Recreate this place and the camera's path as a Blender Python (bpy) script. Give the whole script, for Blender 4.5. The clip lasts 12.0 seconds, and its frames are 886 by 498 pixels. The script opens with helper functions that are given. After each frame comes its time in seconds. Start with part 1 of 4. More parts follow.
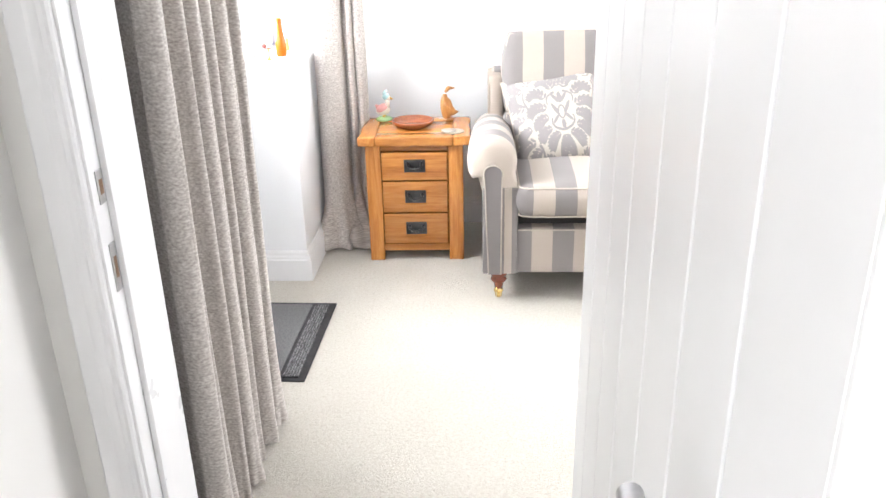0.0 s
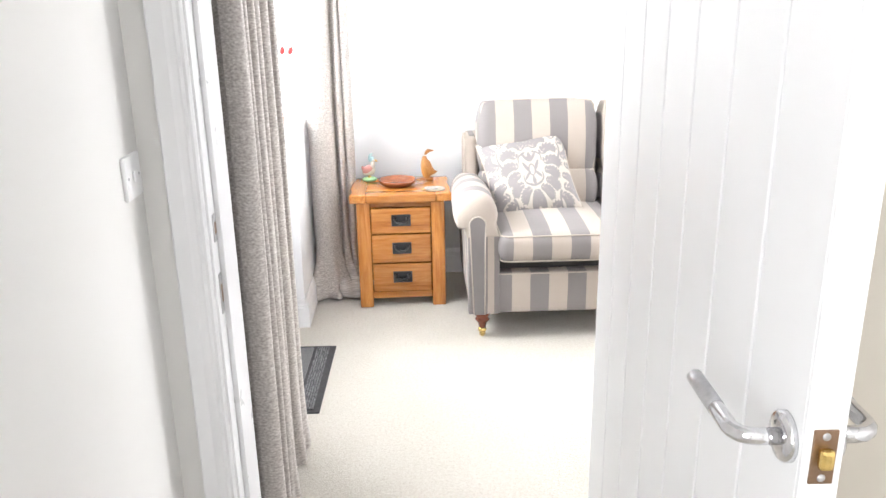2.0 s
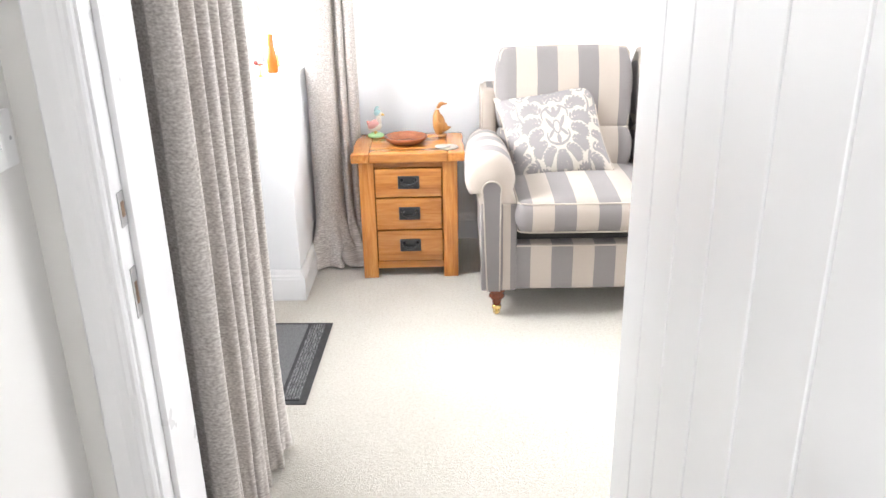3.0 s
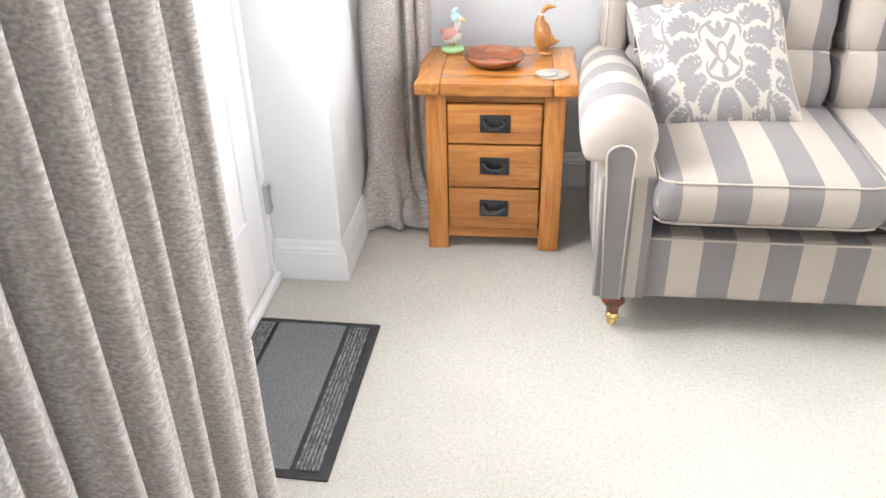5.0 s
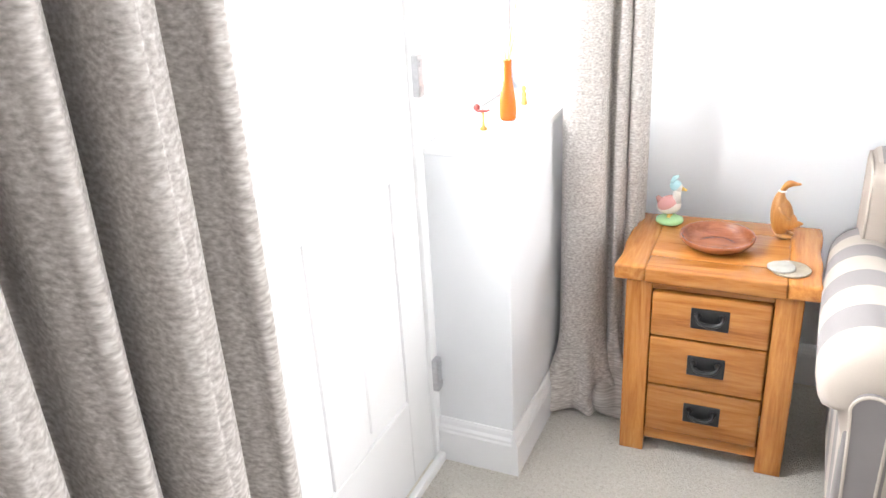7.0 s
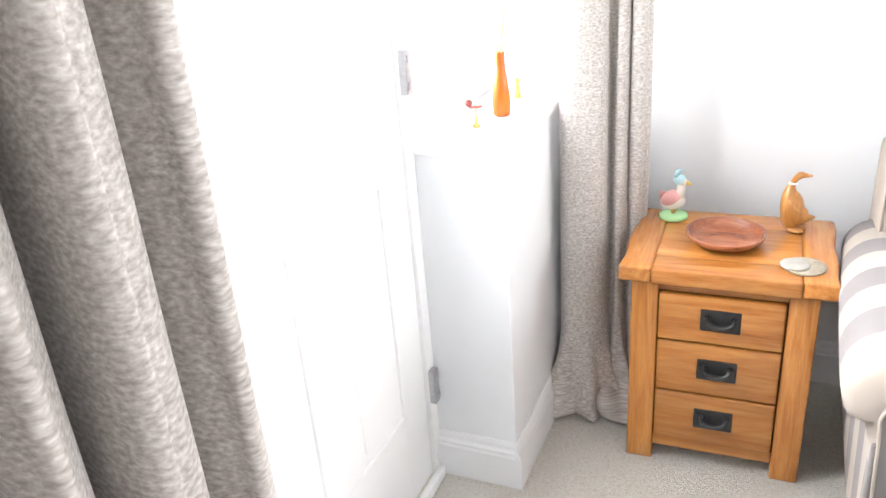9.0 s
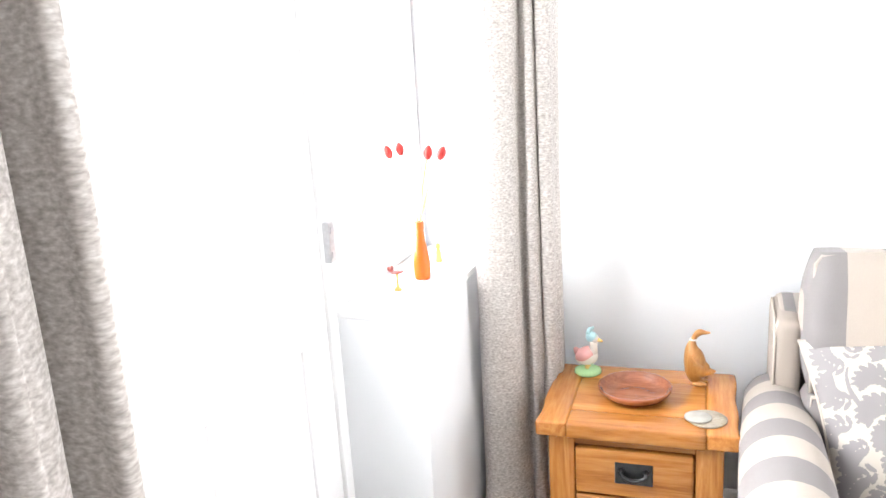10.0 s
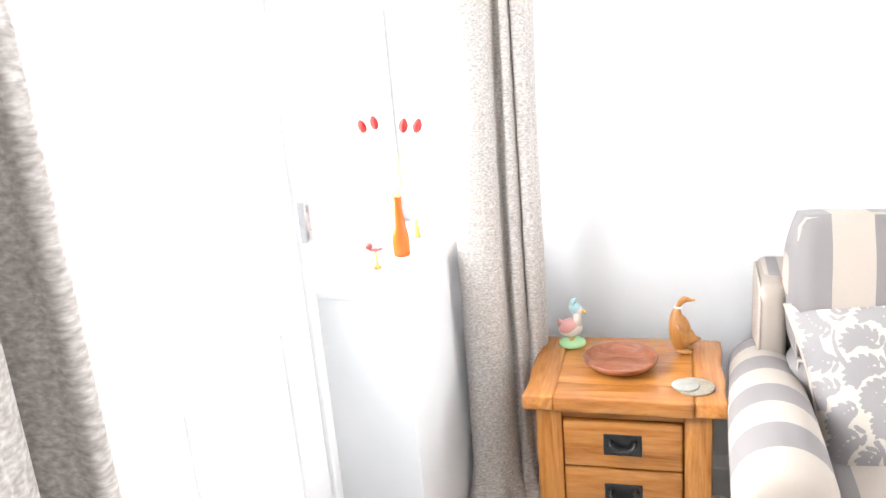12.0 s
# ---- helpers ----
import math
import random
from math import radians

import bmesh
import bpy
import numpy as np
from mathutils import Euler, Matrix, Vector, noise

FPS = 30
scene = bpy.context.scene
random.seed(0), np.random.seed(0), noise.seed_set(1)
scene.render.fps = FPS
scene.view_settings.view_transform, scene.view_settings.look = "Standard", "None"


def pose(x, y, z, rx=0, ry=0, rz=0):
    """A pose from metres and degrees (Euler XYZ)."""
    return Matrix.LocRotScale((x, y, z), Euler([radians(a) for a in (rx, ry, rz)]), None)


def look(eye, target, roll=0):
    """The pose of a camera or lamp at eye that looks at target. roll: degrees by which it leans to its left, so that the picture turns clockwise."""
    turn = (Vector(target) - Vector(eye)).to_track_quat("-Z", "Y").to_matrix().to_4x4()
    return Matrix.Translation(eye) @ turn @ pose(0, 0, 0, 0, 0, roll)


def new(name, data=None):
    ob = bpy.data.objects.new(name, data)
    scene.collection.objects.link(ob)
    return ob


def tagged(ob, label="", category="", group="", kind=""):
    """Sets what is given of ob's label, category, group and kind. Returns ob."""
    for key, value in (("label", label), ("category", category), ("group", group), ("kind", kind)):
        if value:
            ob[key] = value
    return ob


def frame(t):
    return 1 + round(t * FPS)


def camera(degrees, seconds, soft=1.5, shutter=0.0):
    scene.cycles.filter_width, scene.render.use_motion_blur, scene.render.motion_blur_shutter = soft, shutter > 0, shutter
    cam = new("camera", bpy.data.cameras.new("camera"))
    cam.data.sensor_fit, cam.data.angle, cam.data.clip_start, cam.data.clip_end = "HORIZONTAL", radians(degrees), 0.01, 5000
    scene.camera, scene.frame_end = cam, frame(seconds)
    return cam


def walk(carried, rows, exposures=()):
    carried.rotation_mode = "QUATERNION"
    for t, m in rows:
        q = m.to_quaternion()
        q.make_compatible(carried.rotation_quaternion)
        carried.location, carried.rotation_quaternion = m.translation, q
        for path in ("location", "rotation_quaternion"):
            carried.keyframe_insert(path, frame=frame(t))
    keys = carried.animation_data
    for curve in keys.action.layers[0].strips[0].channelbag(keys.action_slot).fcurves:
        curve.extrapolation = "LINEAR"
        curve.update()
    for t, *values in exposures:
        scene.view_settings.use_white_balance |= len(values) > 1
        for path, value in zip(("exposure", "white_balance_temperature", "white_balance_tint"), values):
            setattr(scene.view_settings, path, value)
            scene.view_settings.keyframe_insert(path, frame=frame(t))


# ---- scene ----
cam = camera(58.0, 12.0)
PATH = [
    (0, (0.053, 0.235, 1.483), (-0.04, 2.082, 0.722), -1.2),
    (0.5, (-0.01, 0.13, 1.446), (-0.258, 1.973, 0.709), -2.3),
    (1, (-0.122, -0.067, 1.543), (-0.108, 1.858, 0.999), -0.9),
    (1.5, (-0.145, -0.174, 1.627), (-0.101, 1.795, 1.277), -1.6),
    (2, (-0.166, -0.146, 1.546), (-0.101, 1.756, 0.932), -1.0),
    (2.5, (-0.133, -0.026, 1.518), (-0.045, 1.873, 0.897), 0.1),
    (3, (-0.059, 0.272, 1.479), (-0.078, 2.135, 0.751), -1.1),
    (4.8, (-0.112, 1.251, 1.403), (-0.312, 2.966, 0.393), -2.9),
    (5, (-0.118, 1.338, 1.408), (-0.333, 3.044, 0.387), -1.3),
    (5.5, (-0.148, 1.56, 1.462), (-0.401, 3.321, 0.549), -3.0),
    (6, (-0.094, 1.681, 1.446), (-0.66, 3.382, 0.56), -4.4),
    (6.5, (-0.122, 1.723, 1.475), (-0.758, 3.44, 0.67), -4.6),
    (7, (-0.086, 1.761, 1.514), (-0.866, 3.414, 0.703), -3.3),
    (9, (-0.145, 1.872, 1.503), (-0.9, 3.524, 0.666), -4.6),
    (9.5, (-0.096, 1.866, 1.507), (-0.81, 3.574, 0.752), -4.0),
    (10, (-0.051, 1.806, 1.568), (-0.702, 3.63, 1.068), -3.5),
    (10.5, (-0.069, 1.798, 1.57), (-0.644, 3.638, 1.035), -4.5),
    (11, (-0.072, 1.812, 1.567), (-0.619, 3.632, 0.944), -4.2),
    (11.5, (-0.087, 1.817, 1.546), (-0.62, 3.651, 0.956), -5.2),
    (12, (-0.08, 1.847, 1.556), (-0.669, 3.673, 0.992), -5.0),
]
walk(cam, [(t, look(eye, target, roll)) for t, eye, target, roll in PATH], [(0.0, 0.20), (2.8, 0.20), (4.9, 0.0), (6.5, 0.0), (12.0, 0.0)])

# ---- world and light ----
world = bpy.data.worlds.new("sky_world")
scene.world = world
world.use_nodes = True
sky = world.node_tree.nodes.new("ShaderNodeTexSky")
sky.sky_type = "NISHITA"
sky.sun_disc = False
sky.sun_elevation, sky.sun_rotation = radians(41), radians(3)
world.node_tree.links.new(sky.outputs[0], world.node_tree.nodes["Background"].inputs[0])
world.node_tree.nodes["Background"].inputs[1].default_value = 0.12

sun_data = bpy.data.lights.new("sun", "SUN")
sun_data.energy, sun_data.angle, sun_data.color = 2.0, radians(0.6), (1.0, 0.95, 0.88)
sun = new("sun", sun_data)
sun.matrix_world = look((1.0, 12.0, 8.0), (0.5, 3.0, 0.0))


def window_light(name, place, target, wide, high, power, colour):
    data = bpy.data.lights.new(name, "AREA")
    data.shape, data.size, data.size_y, data.energy, data.color = "RECTANGLE", wide, high, power, colour
    ob = new(name, data)
    ob.matrix_world = look(place, target)
    return ob


COOL, NEUTRAL = (0.975, 0.985, 1.0), (0.99, 0.99, 1.0)
window_light("window_light_side", (-1.20, 3.80, 1.52), (1.0, 3.80, 1.40), 0.62, 1.15, 34, COOL)
window_light("window_light_door", (-1.20, 3.02, 1.52), (1.0, 3.02, 1.30), 0.60, 0.95, 60, COOL)
# added fill lamp at the right wall; its window is made up and unseen
window_light("window_light_room", (3.18, 3.48, 1.50), (0.0, 3.3, 0.9), 1.15, 1.2, 76, NEUTRAL)
# added fill lamp for the hall, behind the camera; no source known there
window_light("window_light_hall", (-0.77, -0.95, 1.52), (1.0, -0.85, 1.45), 1.05, 1.1, 37, NEUTRAL)


# ---- materials ----
def material(name, rough=0.5, metal=0.0, specular=0.5):
    m = bpy.data.materials.new(name)
    m.use_nodes = True
    n = m.node_tree.nodes
    b = n["Principled BSDF"]
    b.inputs["Roughness"].default_value = rough
    b.inputs["Metallic"].default_value = metal
    b.inputs["Specular IOR Level"].default_value = specular
    return m, n, m.node_tree.links, b


def ramp(n, stops):
    r = n.new("ShaderNodeValToRGB")
    while len(r.color_ramp.elements) < len(stops):
        r.color_ramp.elements.new(0.5)
    for e, (p, c) in zip(r.color_ramp.elements, stops):
        e.position, e.color = p, (*c, 1)
    return r


def coords(n, l, scale=(1, 1, 1), kind="Object", turn=(0, 0, 0)):
    c, mp = n.new("ShaderNodeTexCoord"), n.new("ShaderNodeMapping")
    mp.inputs["Scale"].default_value = scale
    mp.inputs["Rotation"].default_value = turn
    l.new(c.outputs[kind], mp.inputs[0])
    return mp.outputs[0]


def noise_tex(n, l, vec, scale, detail=4, rough=0.55, distort=0.0):
    t = n.new("ShaderNodeTexNoise")
    t.inputs["Scale"].default_value, t.inputs["Detail"].default_value = scale, detail
    t.inputs["Roughness"].default_value, t.inputs["Distortion"].default_value = rough, distort
    l.new(vec, t.inputs["Vector"])
    return t.outputs["Fac"]


def bump(n, l, b, height, strength, distance=0.002):
    k = n.new("ShaderNodeBump")
    k.inputs["Strength"].default_value, k.inputs["Distance"].default_value = strength, distance
    l.new(height, k.inputs["Height"])
    l.new(k.outputs[0], b.inputs["Normal"])


def mix(n, l, fac, a, c, kind="MIX"):
    m = n.new("ShaderNodeMix")
    m.data_type, m.blend_type = "RGBA", kind
    if isinstance(fac, float):
        m.inputs[0].default_value = fac
    else:
        l.new(fac, m.inputs[0])
    for slot, v in ((6, a), (7, c)):
        if isinstance(v, tuple):
            m.inputs[slot].default_value = (*v, 1)
        else:
            l.new(v, m.inputs[slot])
    return m.outputs[2]


def arith(n, l, op, a, c=None):
    m = n.new("ShaderNodeMath")
    m.operation = op
    for slot, v in ((0, a), (1, c)):
        if v is None:
            continue
        if isinstance(v, (int, float)):
            m.inputs[slot].default_value = v
        else:
            l.new(v, m.inputs[slot])
    return m.outputs[0]


def painted(name, dark, light, rough, scale, grain, strength, specular=0.5):
    """Paint over plaster, wood or plastic: broad patchiness in tone, fine relief."""
    m, n, l, b = material(name, rough, 0, specular)
    v = coords(n, l)
    r = ramp(n, [(0.3, dark), (0.7, light)])
    l.new(noise_tex(n, l, v, scale, 5), r.inputs[0])
    l.new(r.outputs[0], b.inputs["Base Color"])
    bump(n, l, b, noise_tex(n, l, v, grain, 3), strength, 0.001)
    rr = ramp(n, [(0.3, (rough * 0.85,) * 3), (0.7, (min(1, rough * 1.15),) * 3)])
    l.new(noise_tex(n, l, v, scale * 3, 3), rr.inputs[0])
    l.new(rr.outputs[0], b.inputs["Roughness"])
    return m


ROOM_PAINT = painted("pale_grey_wall_paint", (0.765, 0.775, 0.80), (0.79, 0.80, 0.82), 0.75, 1.4, 260, 0.12, 0.3)
HALL_PAINT = painted("warm_white_wall_paint", (0.80, 0.79, 0.775), (0.82, 0.81, 0.795), 0.75, 1.4, 260, 0.12, 0.3)
CEILING_PAINT = painted("ceiling_paint", (0.80, 0.80, 0.80), (0.83, 0.83, 0.83), 0.85, 1.5, 200, 0.1, 0.2)
GLOSS = painted("white_gloss_paint", (0.80, 0.80, 0.815), (0.83, 0.83, 0.845), 0.32, 2.5, 90, 0.06)
DOOR_PAINT = painted("white_satin_door_paint", (0.81, 0.81, 0.82), (0.83, 0.83, 0.84), 0.38, 1.6, 120, 0.08)
PLASTIC = painted("white_plastic", (0.86, 0.86, 0.865), (0.88, 0.88, 0.885), 0.42, 3, 60, 0.02)


def carpet_material():
    m, n, l, b = material("cream_twist_carpet", 0.95, 0, 0.15)
    v = coords(n, l)
    fine = noise_tex(n, l, v, 210, 3, 0.75)
    tuft = noise_tex(n, l, v, 85, 4, 0.7)
    broad = noise_tex(n, l, v, 2.2, 4)
    r = ramp(n, [(0.30, (0.47, 0.425, 0.36)), (0.44, (0.75, 0.70, 0.625)), (0.58, (0.88, 0.845, 0.78))])
    l.new(arith(n, l, "ADD", arith(n, l, "MULTIPLY", fine, 0.6), arith(n, l, "MULTIPLY", tuft, 0.4)), r.inputs[0])
    wear = ramp(n, [(0.35, (0.93, 0.93, 0.92)), (0.65, (1.0, 1.0, 1.0))])
    l.new(broad, wear.inputs[0])
    l.new(mix(n, l, 1.0, r.outputs[0], wear.outputs[0], "MULTIPLY"), b.inputs["Base Color"])
    b.inputs["Sheen Weight"].default_value = 0.15
    bump(n, l, b, arith(n, l, "ADD", fine, tuft), 1.0, 0.010)
    return m


CARPET = carpet_material()


def wood_material(name, tones, axis, rough=0.27, size=1.0, knots=0.35):
    """Planed wood with its grain along one axis."""
    m, n, l, b = material(name, rough, 0, 0.5)
    squeeze = [9.0 * size] * 3
    squeeze[axis] = 0.75 * size
    info = n.new("ShaderNodeObjectInfo")
    v = coords(n, l, tuple(squeeze))
    shift = n.new("ShaderNodeVectorMath")
    shift.operation = "ADD"
    l.new(v, shift.inputs[0])
    wide = arith(n, l, "MULTIPLY", info.outputs["Random"], 37.0)
    l.new(wide, shift.inputs[1])
    v = shift.outputs[0]
    rings = noise_tex(n, l, v, 2.1, 5, 0.6, 2.6)
    fine = noise_tex(n, l, v, 22, 5, 0.7, 0.4)
    patch = noise_tex(n, l, v, 0.7, 3, 0.5, 0.8)
    r = ramp(n, [(0.24, tones[0]), (0.45, tones[1]), (0.60, tones[2]), (0.78, tones[3])])
    mixed = arith(n, l, "ADD", arith(n, l, "MULTIPLY", rings, 0.68), arith(n, l, "MULTIPLY", fine, 0.32))
    l.new(mixed, r.inputs[0])
    p = ramp(n, [(0.35, (1 - knots, 1 - knots * 1.15, 1 - knots * 1.3)), (0.62, (1, 1, 1))])
    l.new(patch, p.inputs[0])
    b.inputs["Coat Weight"].default_value, b.inputs["Coat Roughness"].default_value = 0.30, 0.15
    piece = ramp(n, [(0.0, (0.78, 0.76, 0.74)), (1.0, (1.08, 1.08, 1.08))])
    l.new(info.outputs["Random"], piece.inputs[0])
    toned = mix(n, l, 1.0, r.outputs[0], p.outputs[0], "MULTIPLY")
    l.new(mix(n, l, 1.0, toned, piece.outputs[0], "MULTIPLY"), b.inputs["Base Color"])
    bump(n, l, b, fine, 0.25, 0.0015)
    return m


OAK_TONES = [(0.22, 0.068, 0.014), (0.45, 0.172, 0.036), (0.55, 0.240, 0.058), (0.64, 0.325, 0.100)]
OAK_X = wood_material("honey_oak_grain_across", OAK_TONES, 0, 0.24, 1.0, 0.22)
OAK_Y = wood_material("honey_oak_grain_deep", OAK_TONES, 1, 0.24, 1.0, 0.22)
OAK_Z = wood_material("honey_oak_grain_upright", OAK_TONES, 2, 0.24, 1.0, 0.22)
MAHOGANY = wood_material("mahogany", [(0.10, 0.022, 0.010), (0.19, 0.045, 0.02), (0.25, 0.065, 0.03), (0.30, 0.085, 0.04)], 2, 0.25)
ROSEWOOD = wood_material("turned_red_wood", [(0.18, 0.045, 0.018), (0.34, 0.105, 0.042), (0.44, 0.155, 0.066), (0.54, 0.215, 0.10)], 0, 0.22, 2.2)
BAMBOO = wood_material("carved_golden_wood", [(0.36, 0.15, 0.035), (0.50, 0.23, 0.06), (0.58, 0.29, 0.085), (0.66, 0.37, 0.13)], 2, 0.35, 1.8)
FRAME_WOOD = wood_material("picture_frame_wood", [(0.24, 0.085, 0.03), (0.36, 0.14, 0.055), (0.44, 0.19, 0.08), (0.5, 0.24, 0.11)], 0, 0.35, 1.5)


def metal_material(name, colour, rough, grain=120):
    m, n, l, b = material(name, rough, 1.0)
    v = coords(n, l)
    r = ramp(n, [(0.3, tuple(c * 0.85 for c in colour)), (0.7, colour)])
    l.new(noise_tex(n, l, v, grain, 3), r.inputs[0])
    l.new(r.outputs[0], b.inputs["Base Color"])
    bump(n, l, b, noise_tex(n, l, v, grain * 3, 2), 0.05, 0.0005)
    return m


CHROME = metal_material("polished_chrome", (0.78, 0.78, 0.80), 0.10)
STEEL = metal_material("brushed_steel", (0.58, 0.58, 0.60), 0.32)
BRASS = metal_material("polished_brass", (0.80, 0.58, 0.22), 0.2)
BRONZE = metal_material("bronze_plate", (0.33, 0.22, 0.15), 0.35)
PULL_IRON = metal_material("worn_iron", (0.085, 0.088, 0.092), 0.30, 60)
IRON = metal_material("blackened_iron", (0.075, 0.078, 0.082), 0.42, 60)


def curtain_material():
    """Crushed grey-taupe jacquard with short silvery flecks woven across it."""
    m, n, l, b = material("silver_taupe_jacquard", 0.5, 0.0, 0.65)
    v = coords(n, l, (1, 1, 2.2), "UV")
    fleck = noise_tex(n, l, coords(n, l, (120, 200, 1), "UV"), 1.0, 2, 0.5, 0.0)
    crush = noise_tex(n, l, coords(n, l, (40, 62, 1), "UV"), 1.0, 3, 0.55, 0.2)
    mixed = arith(n, l, "ADD", arith(n, l, "MULTIPLY", fleck, 0.72), arith(n, l, "MULTIPLY", crush, 0.28))
    r = ramp(n, [(0.32, (0.30, 0.268, 0.247)), (0.44, (0.44, 0.402, 0.377)), (0.54, (0.56, 0.522, 0.495)), (0.66, (0.72, 0.688, 0.66))])
    l.new(mixed, r.inputs[0])
    l.new(r.outputs[0], b.inputs["Base Color"])
    shine = ramp(n, [(0.45, (0.62, 0.62, 0.62)), (0.7, (0.30, 0.30, 0.30))])
    l.new(fleck, shine.inputs[0])
    l.new(shine.outputs[0], b.inputs["Roughness"])
    b.inputs["Sheen Weight"].default_value = 0.2
    bump(n, l, b, mixed, 0.3, 0.003)
    through_light = n.new("ShaderNodeBsdfTranslucent")
    through_light.inputs[0].default_value = (0.72, 0.68, 0.62, 1)
    blend = n.new("ShaderNodeMixShader")
    blend.inputs[0].default_value = 0.10
    l.new(b.outputs[0], blend.inputs[1])
    l.new(through_light.outputs[0], blend.inputs[2])
    l.new(blend.outputs[0], n["Material Output"].inputs[0])
    return m


CURTAIN = curtain_material()
LINING = painted("cream_curtain_lining", (0.66, 0.63, 0.57), (0.72, 0.69, 0.63), 0.9, 8, 300, 0.2, 0.2)

GREY_CLOTH, CREAM_CLOTH = (0.205, 0.190, 0.190), (0.405, 0.353, 0.310)


def stripe_material(name, axis, start, width=0.075, second=None, share=0.5):
    """Broad woven stripes, grey and cream, that follow one axis of the sofa."""
    m, n, l, b = material(name, 0.85, 0, 0.25)
    tc = n.new("ShaderNodeTexCoord")
    sep = n.new("ShaderNodeSeparateXYZ")
    l.new(tc.outputs["Object"], sep.inputs[0])
    wob = noise_tex(n, l, tc.outputs["Object"], 7, 2)
    at = arith(n, l, "ADD", sep.outputs[axis], arith(n, l, "MULTIPLY", arith(n, l, "SUBTRACT", wob, 0.5), 0.006))
    u = arith(n, l, "FRACT", arith(n, l, "DIVIDE", arith(n, l, "SUBTRACT", at, start - 15 * 2 * width), 2 * width))
    side = arith(n, l, "LESS_THAN", u, share)
    weave = noise_tex(n, l, coords(n, l, (1, 1, 1)), 520, 3, 0.7)
    cloud = noise_tex(n, l, coords(n, l), 5, 4)
    tone = mix(n, l, side, CREAM_CLOTH, GREY_CLOTH)
    w = ramp(n, [(0.25, (0.86, 0.86, 0.86)), (0.75, (1.05, 1.05, 1.05))])
    l.new(arith(n, l, "ADD", arith(n, l, "MULTIPLY", weave, 0.7), arith(n, l, "MULTIPLY", cloud, 0.3)), w.inputs[0])
    l.new(mix(n, l, 1.0, tone, w.outputs[0], "MULTIPLY"), b.inputs["Base Color"])
    b.inputs["Sheen Weight"].default_value = 0.12
    bump(n, l, b, weave, 0.35, 0.0012)
    return m


def cloth(name, colour, scale=520):
    return painted(name, tuple(c * 0.9 for c in colour), colour, 0.85, 6, scale, 0.3, 0.25)


STRIPE_X = stripe_material("striped_sofa_cloth_upright", 0, 0.347, 0.0855)
STRIPE_BACK = stripe_material("striped_sofa_cloth_back", 0, 0.331, 0.0898)
STRIPE_ARM = stripe_material("striped_sofa_cloth_arm", 1, 3.350, 0.100)
STRIPE_NARROW = stripe_material("striped_sofa_cloth_side", 0, 0.0, 0.03)
GREY_PANEL = cloth("grey_sofa_cloth", GREY_CLOTH)
CREAM_PANEL = cloth("cream_sofa_cloth", CREAM_CLOTH)
PIPING = cloth("cream_piping", (0.45, 0.40, 0.35), 900)
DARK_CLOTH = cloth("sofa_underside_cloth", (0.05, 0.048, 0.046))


DAMASK = cloth("cream_damask_ground", (0.47, 0.425, 0.38))
DAMASK_LEAF = cloth("grey_damask_leaf", (0.245, 0.232, 0.236))


def mat_material(name, dark, light, ribs):
    m, n, l, b = material(name, 0.9, 0, 0.2)
    fleck = noise_tex(n, l, coords(n, l, (1, ribs, 1)), 230, 3, 0.7)
    r = ramp(n, [(0.35, dark), (0.65, light)])
    l.new(fleck, r.inputs[0])
    l.new(r.outputs[0], b.inputs["Base Color"])
    bump(n, l, b, fleck, 0.6, 0.002)
    return m


MAT_PLAIN = mat_material("grey_mat_pile", (0.13, 0.13, 0.135), (0.20, 0.20, 0.205), 0.4)
MAT_RIB = mat_material("ribbed_mat_fleck", (0.05, 0.05, 0.053), (0.30, 0.30, 0.31), 0.25)
RUBBER = painted("black_rubber", (0.022, 0.022, 0.024), (0.035, 0.035, 0.038), 0.6, 20, 300, 0.2, 0.4)


def glazed(name, colour, rough=0.12):
    return painted(name, tuple(c * 0.9 for c in colour), colour, rough, 12, 60, 0.05)


def clear_glass():
    m, n, l, b = material("window_glass", 0.0)
    b.inputs["Transmission Weight"].default_value = 1.0
    b.inputs["IOR"].default_value = 1.45
    return m


GLASS = clear_glass()


def glow_material(name, colour, strength):
    m, n, l, b = material(name)
    e = n.new("ShaderNodeEmission")
    e.inputs[0].default_value, e.inputs[1].default_value = (*colour, 1), strength
    l.new(e.outputs[0], n["Material Output"].inputs[0])
    return m


BRIGHT_SKY = glow_material("bright_overcast_distance", (0.95, 0.98, 1.0), 5.0)


# ---- building helpers ----
def block(bm, x0, x1, y0, y1, z0, z1, bevel=0.0, seg=2):
    made = bmesh.ops.create_cube(bm, size=1.0)["verts"]
    for v in made:
        v.co = ((x0 + x1) / 2 + v.co.x * (x1 - x0), (y0 + y1) / 2 + v.co.y * (y1 - y0), (z0 + z1) / 2 + v.co.z * (z1 - z0))
    if bevel:
        edges = list({e for v in made for e in v.link_edges})
        bmesh.ops.bevel(bm, geom=edges, offset=bevel, segments=seg, affect="EDGES", profile=0.6)
    return bm


def box_mesh(x0, x1, y0, y1, z0, z1, bevel=0.0, seg=2):
    return block(bmesh.new(), x0, x1, y0, y1, z0, z1, bevel, seg)


def part(name, bm, mat, parent=None, label="", smooth=False):
    """Links a bmesh as one mesh object, under a thing or a part."""
    me = bpy.data.meshes.new(name)
    bm.to_mesh(me)
    bm.free()
    for one in mat if isinstance(mat, (list, tuple)) else [mat]:
        me.materials.append(one)
    if smooth:
        for p in me.polygons:
            p.use_smooth = True
    ob = new(name, me)
    ob.parent = parent
    if label:
        ob["label"] = label
    return ob


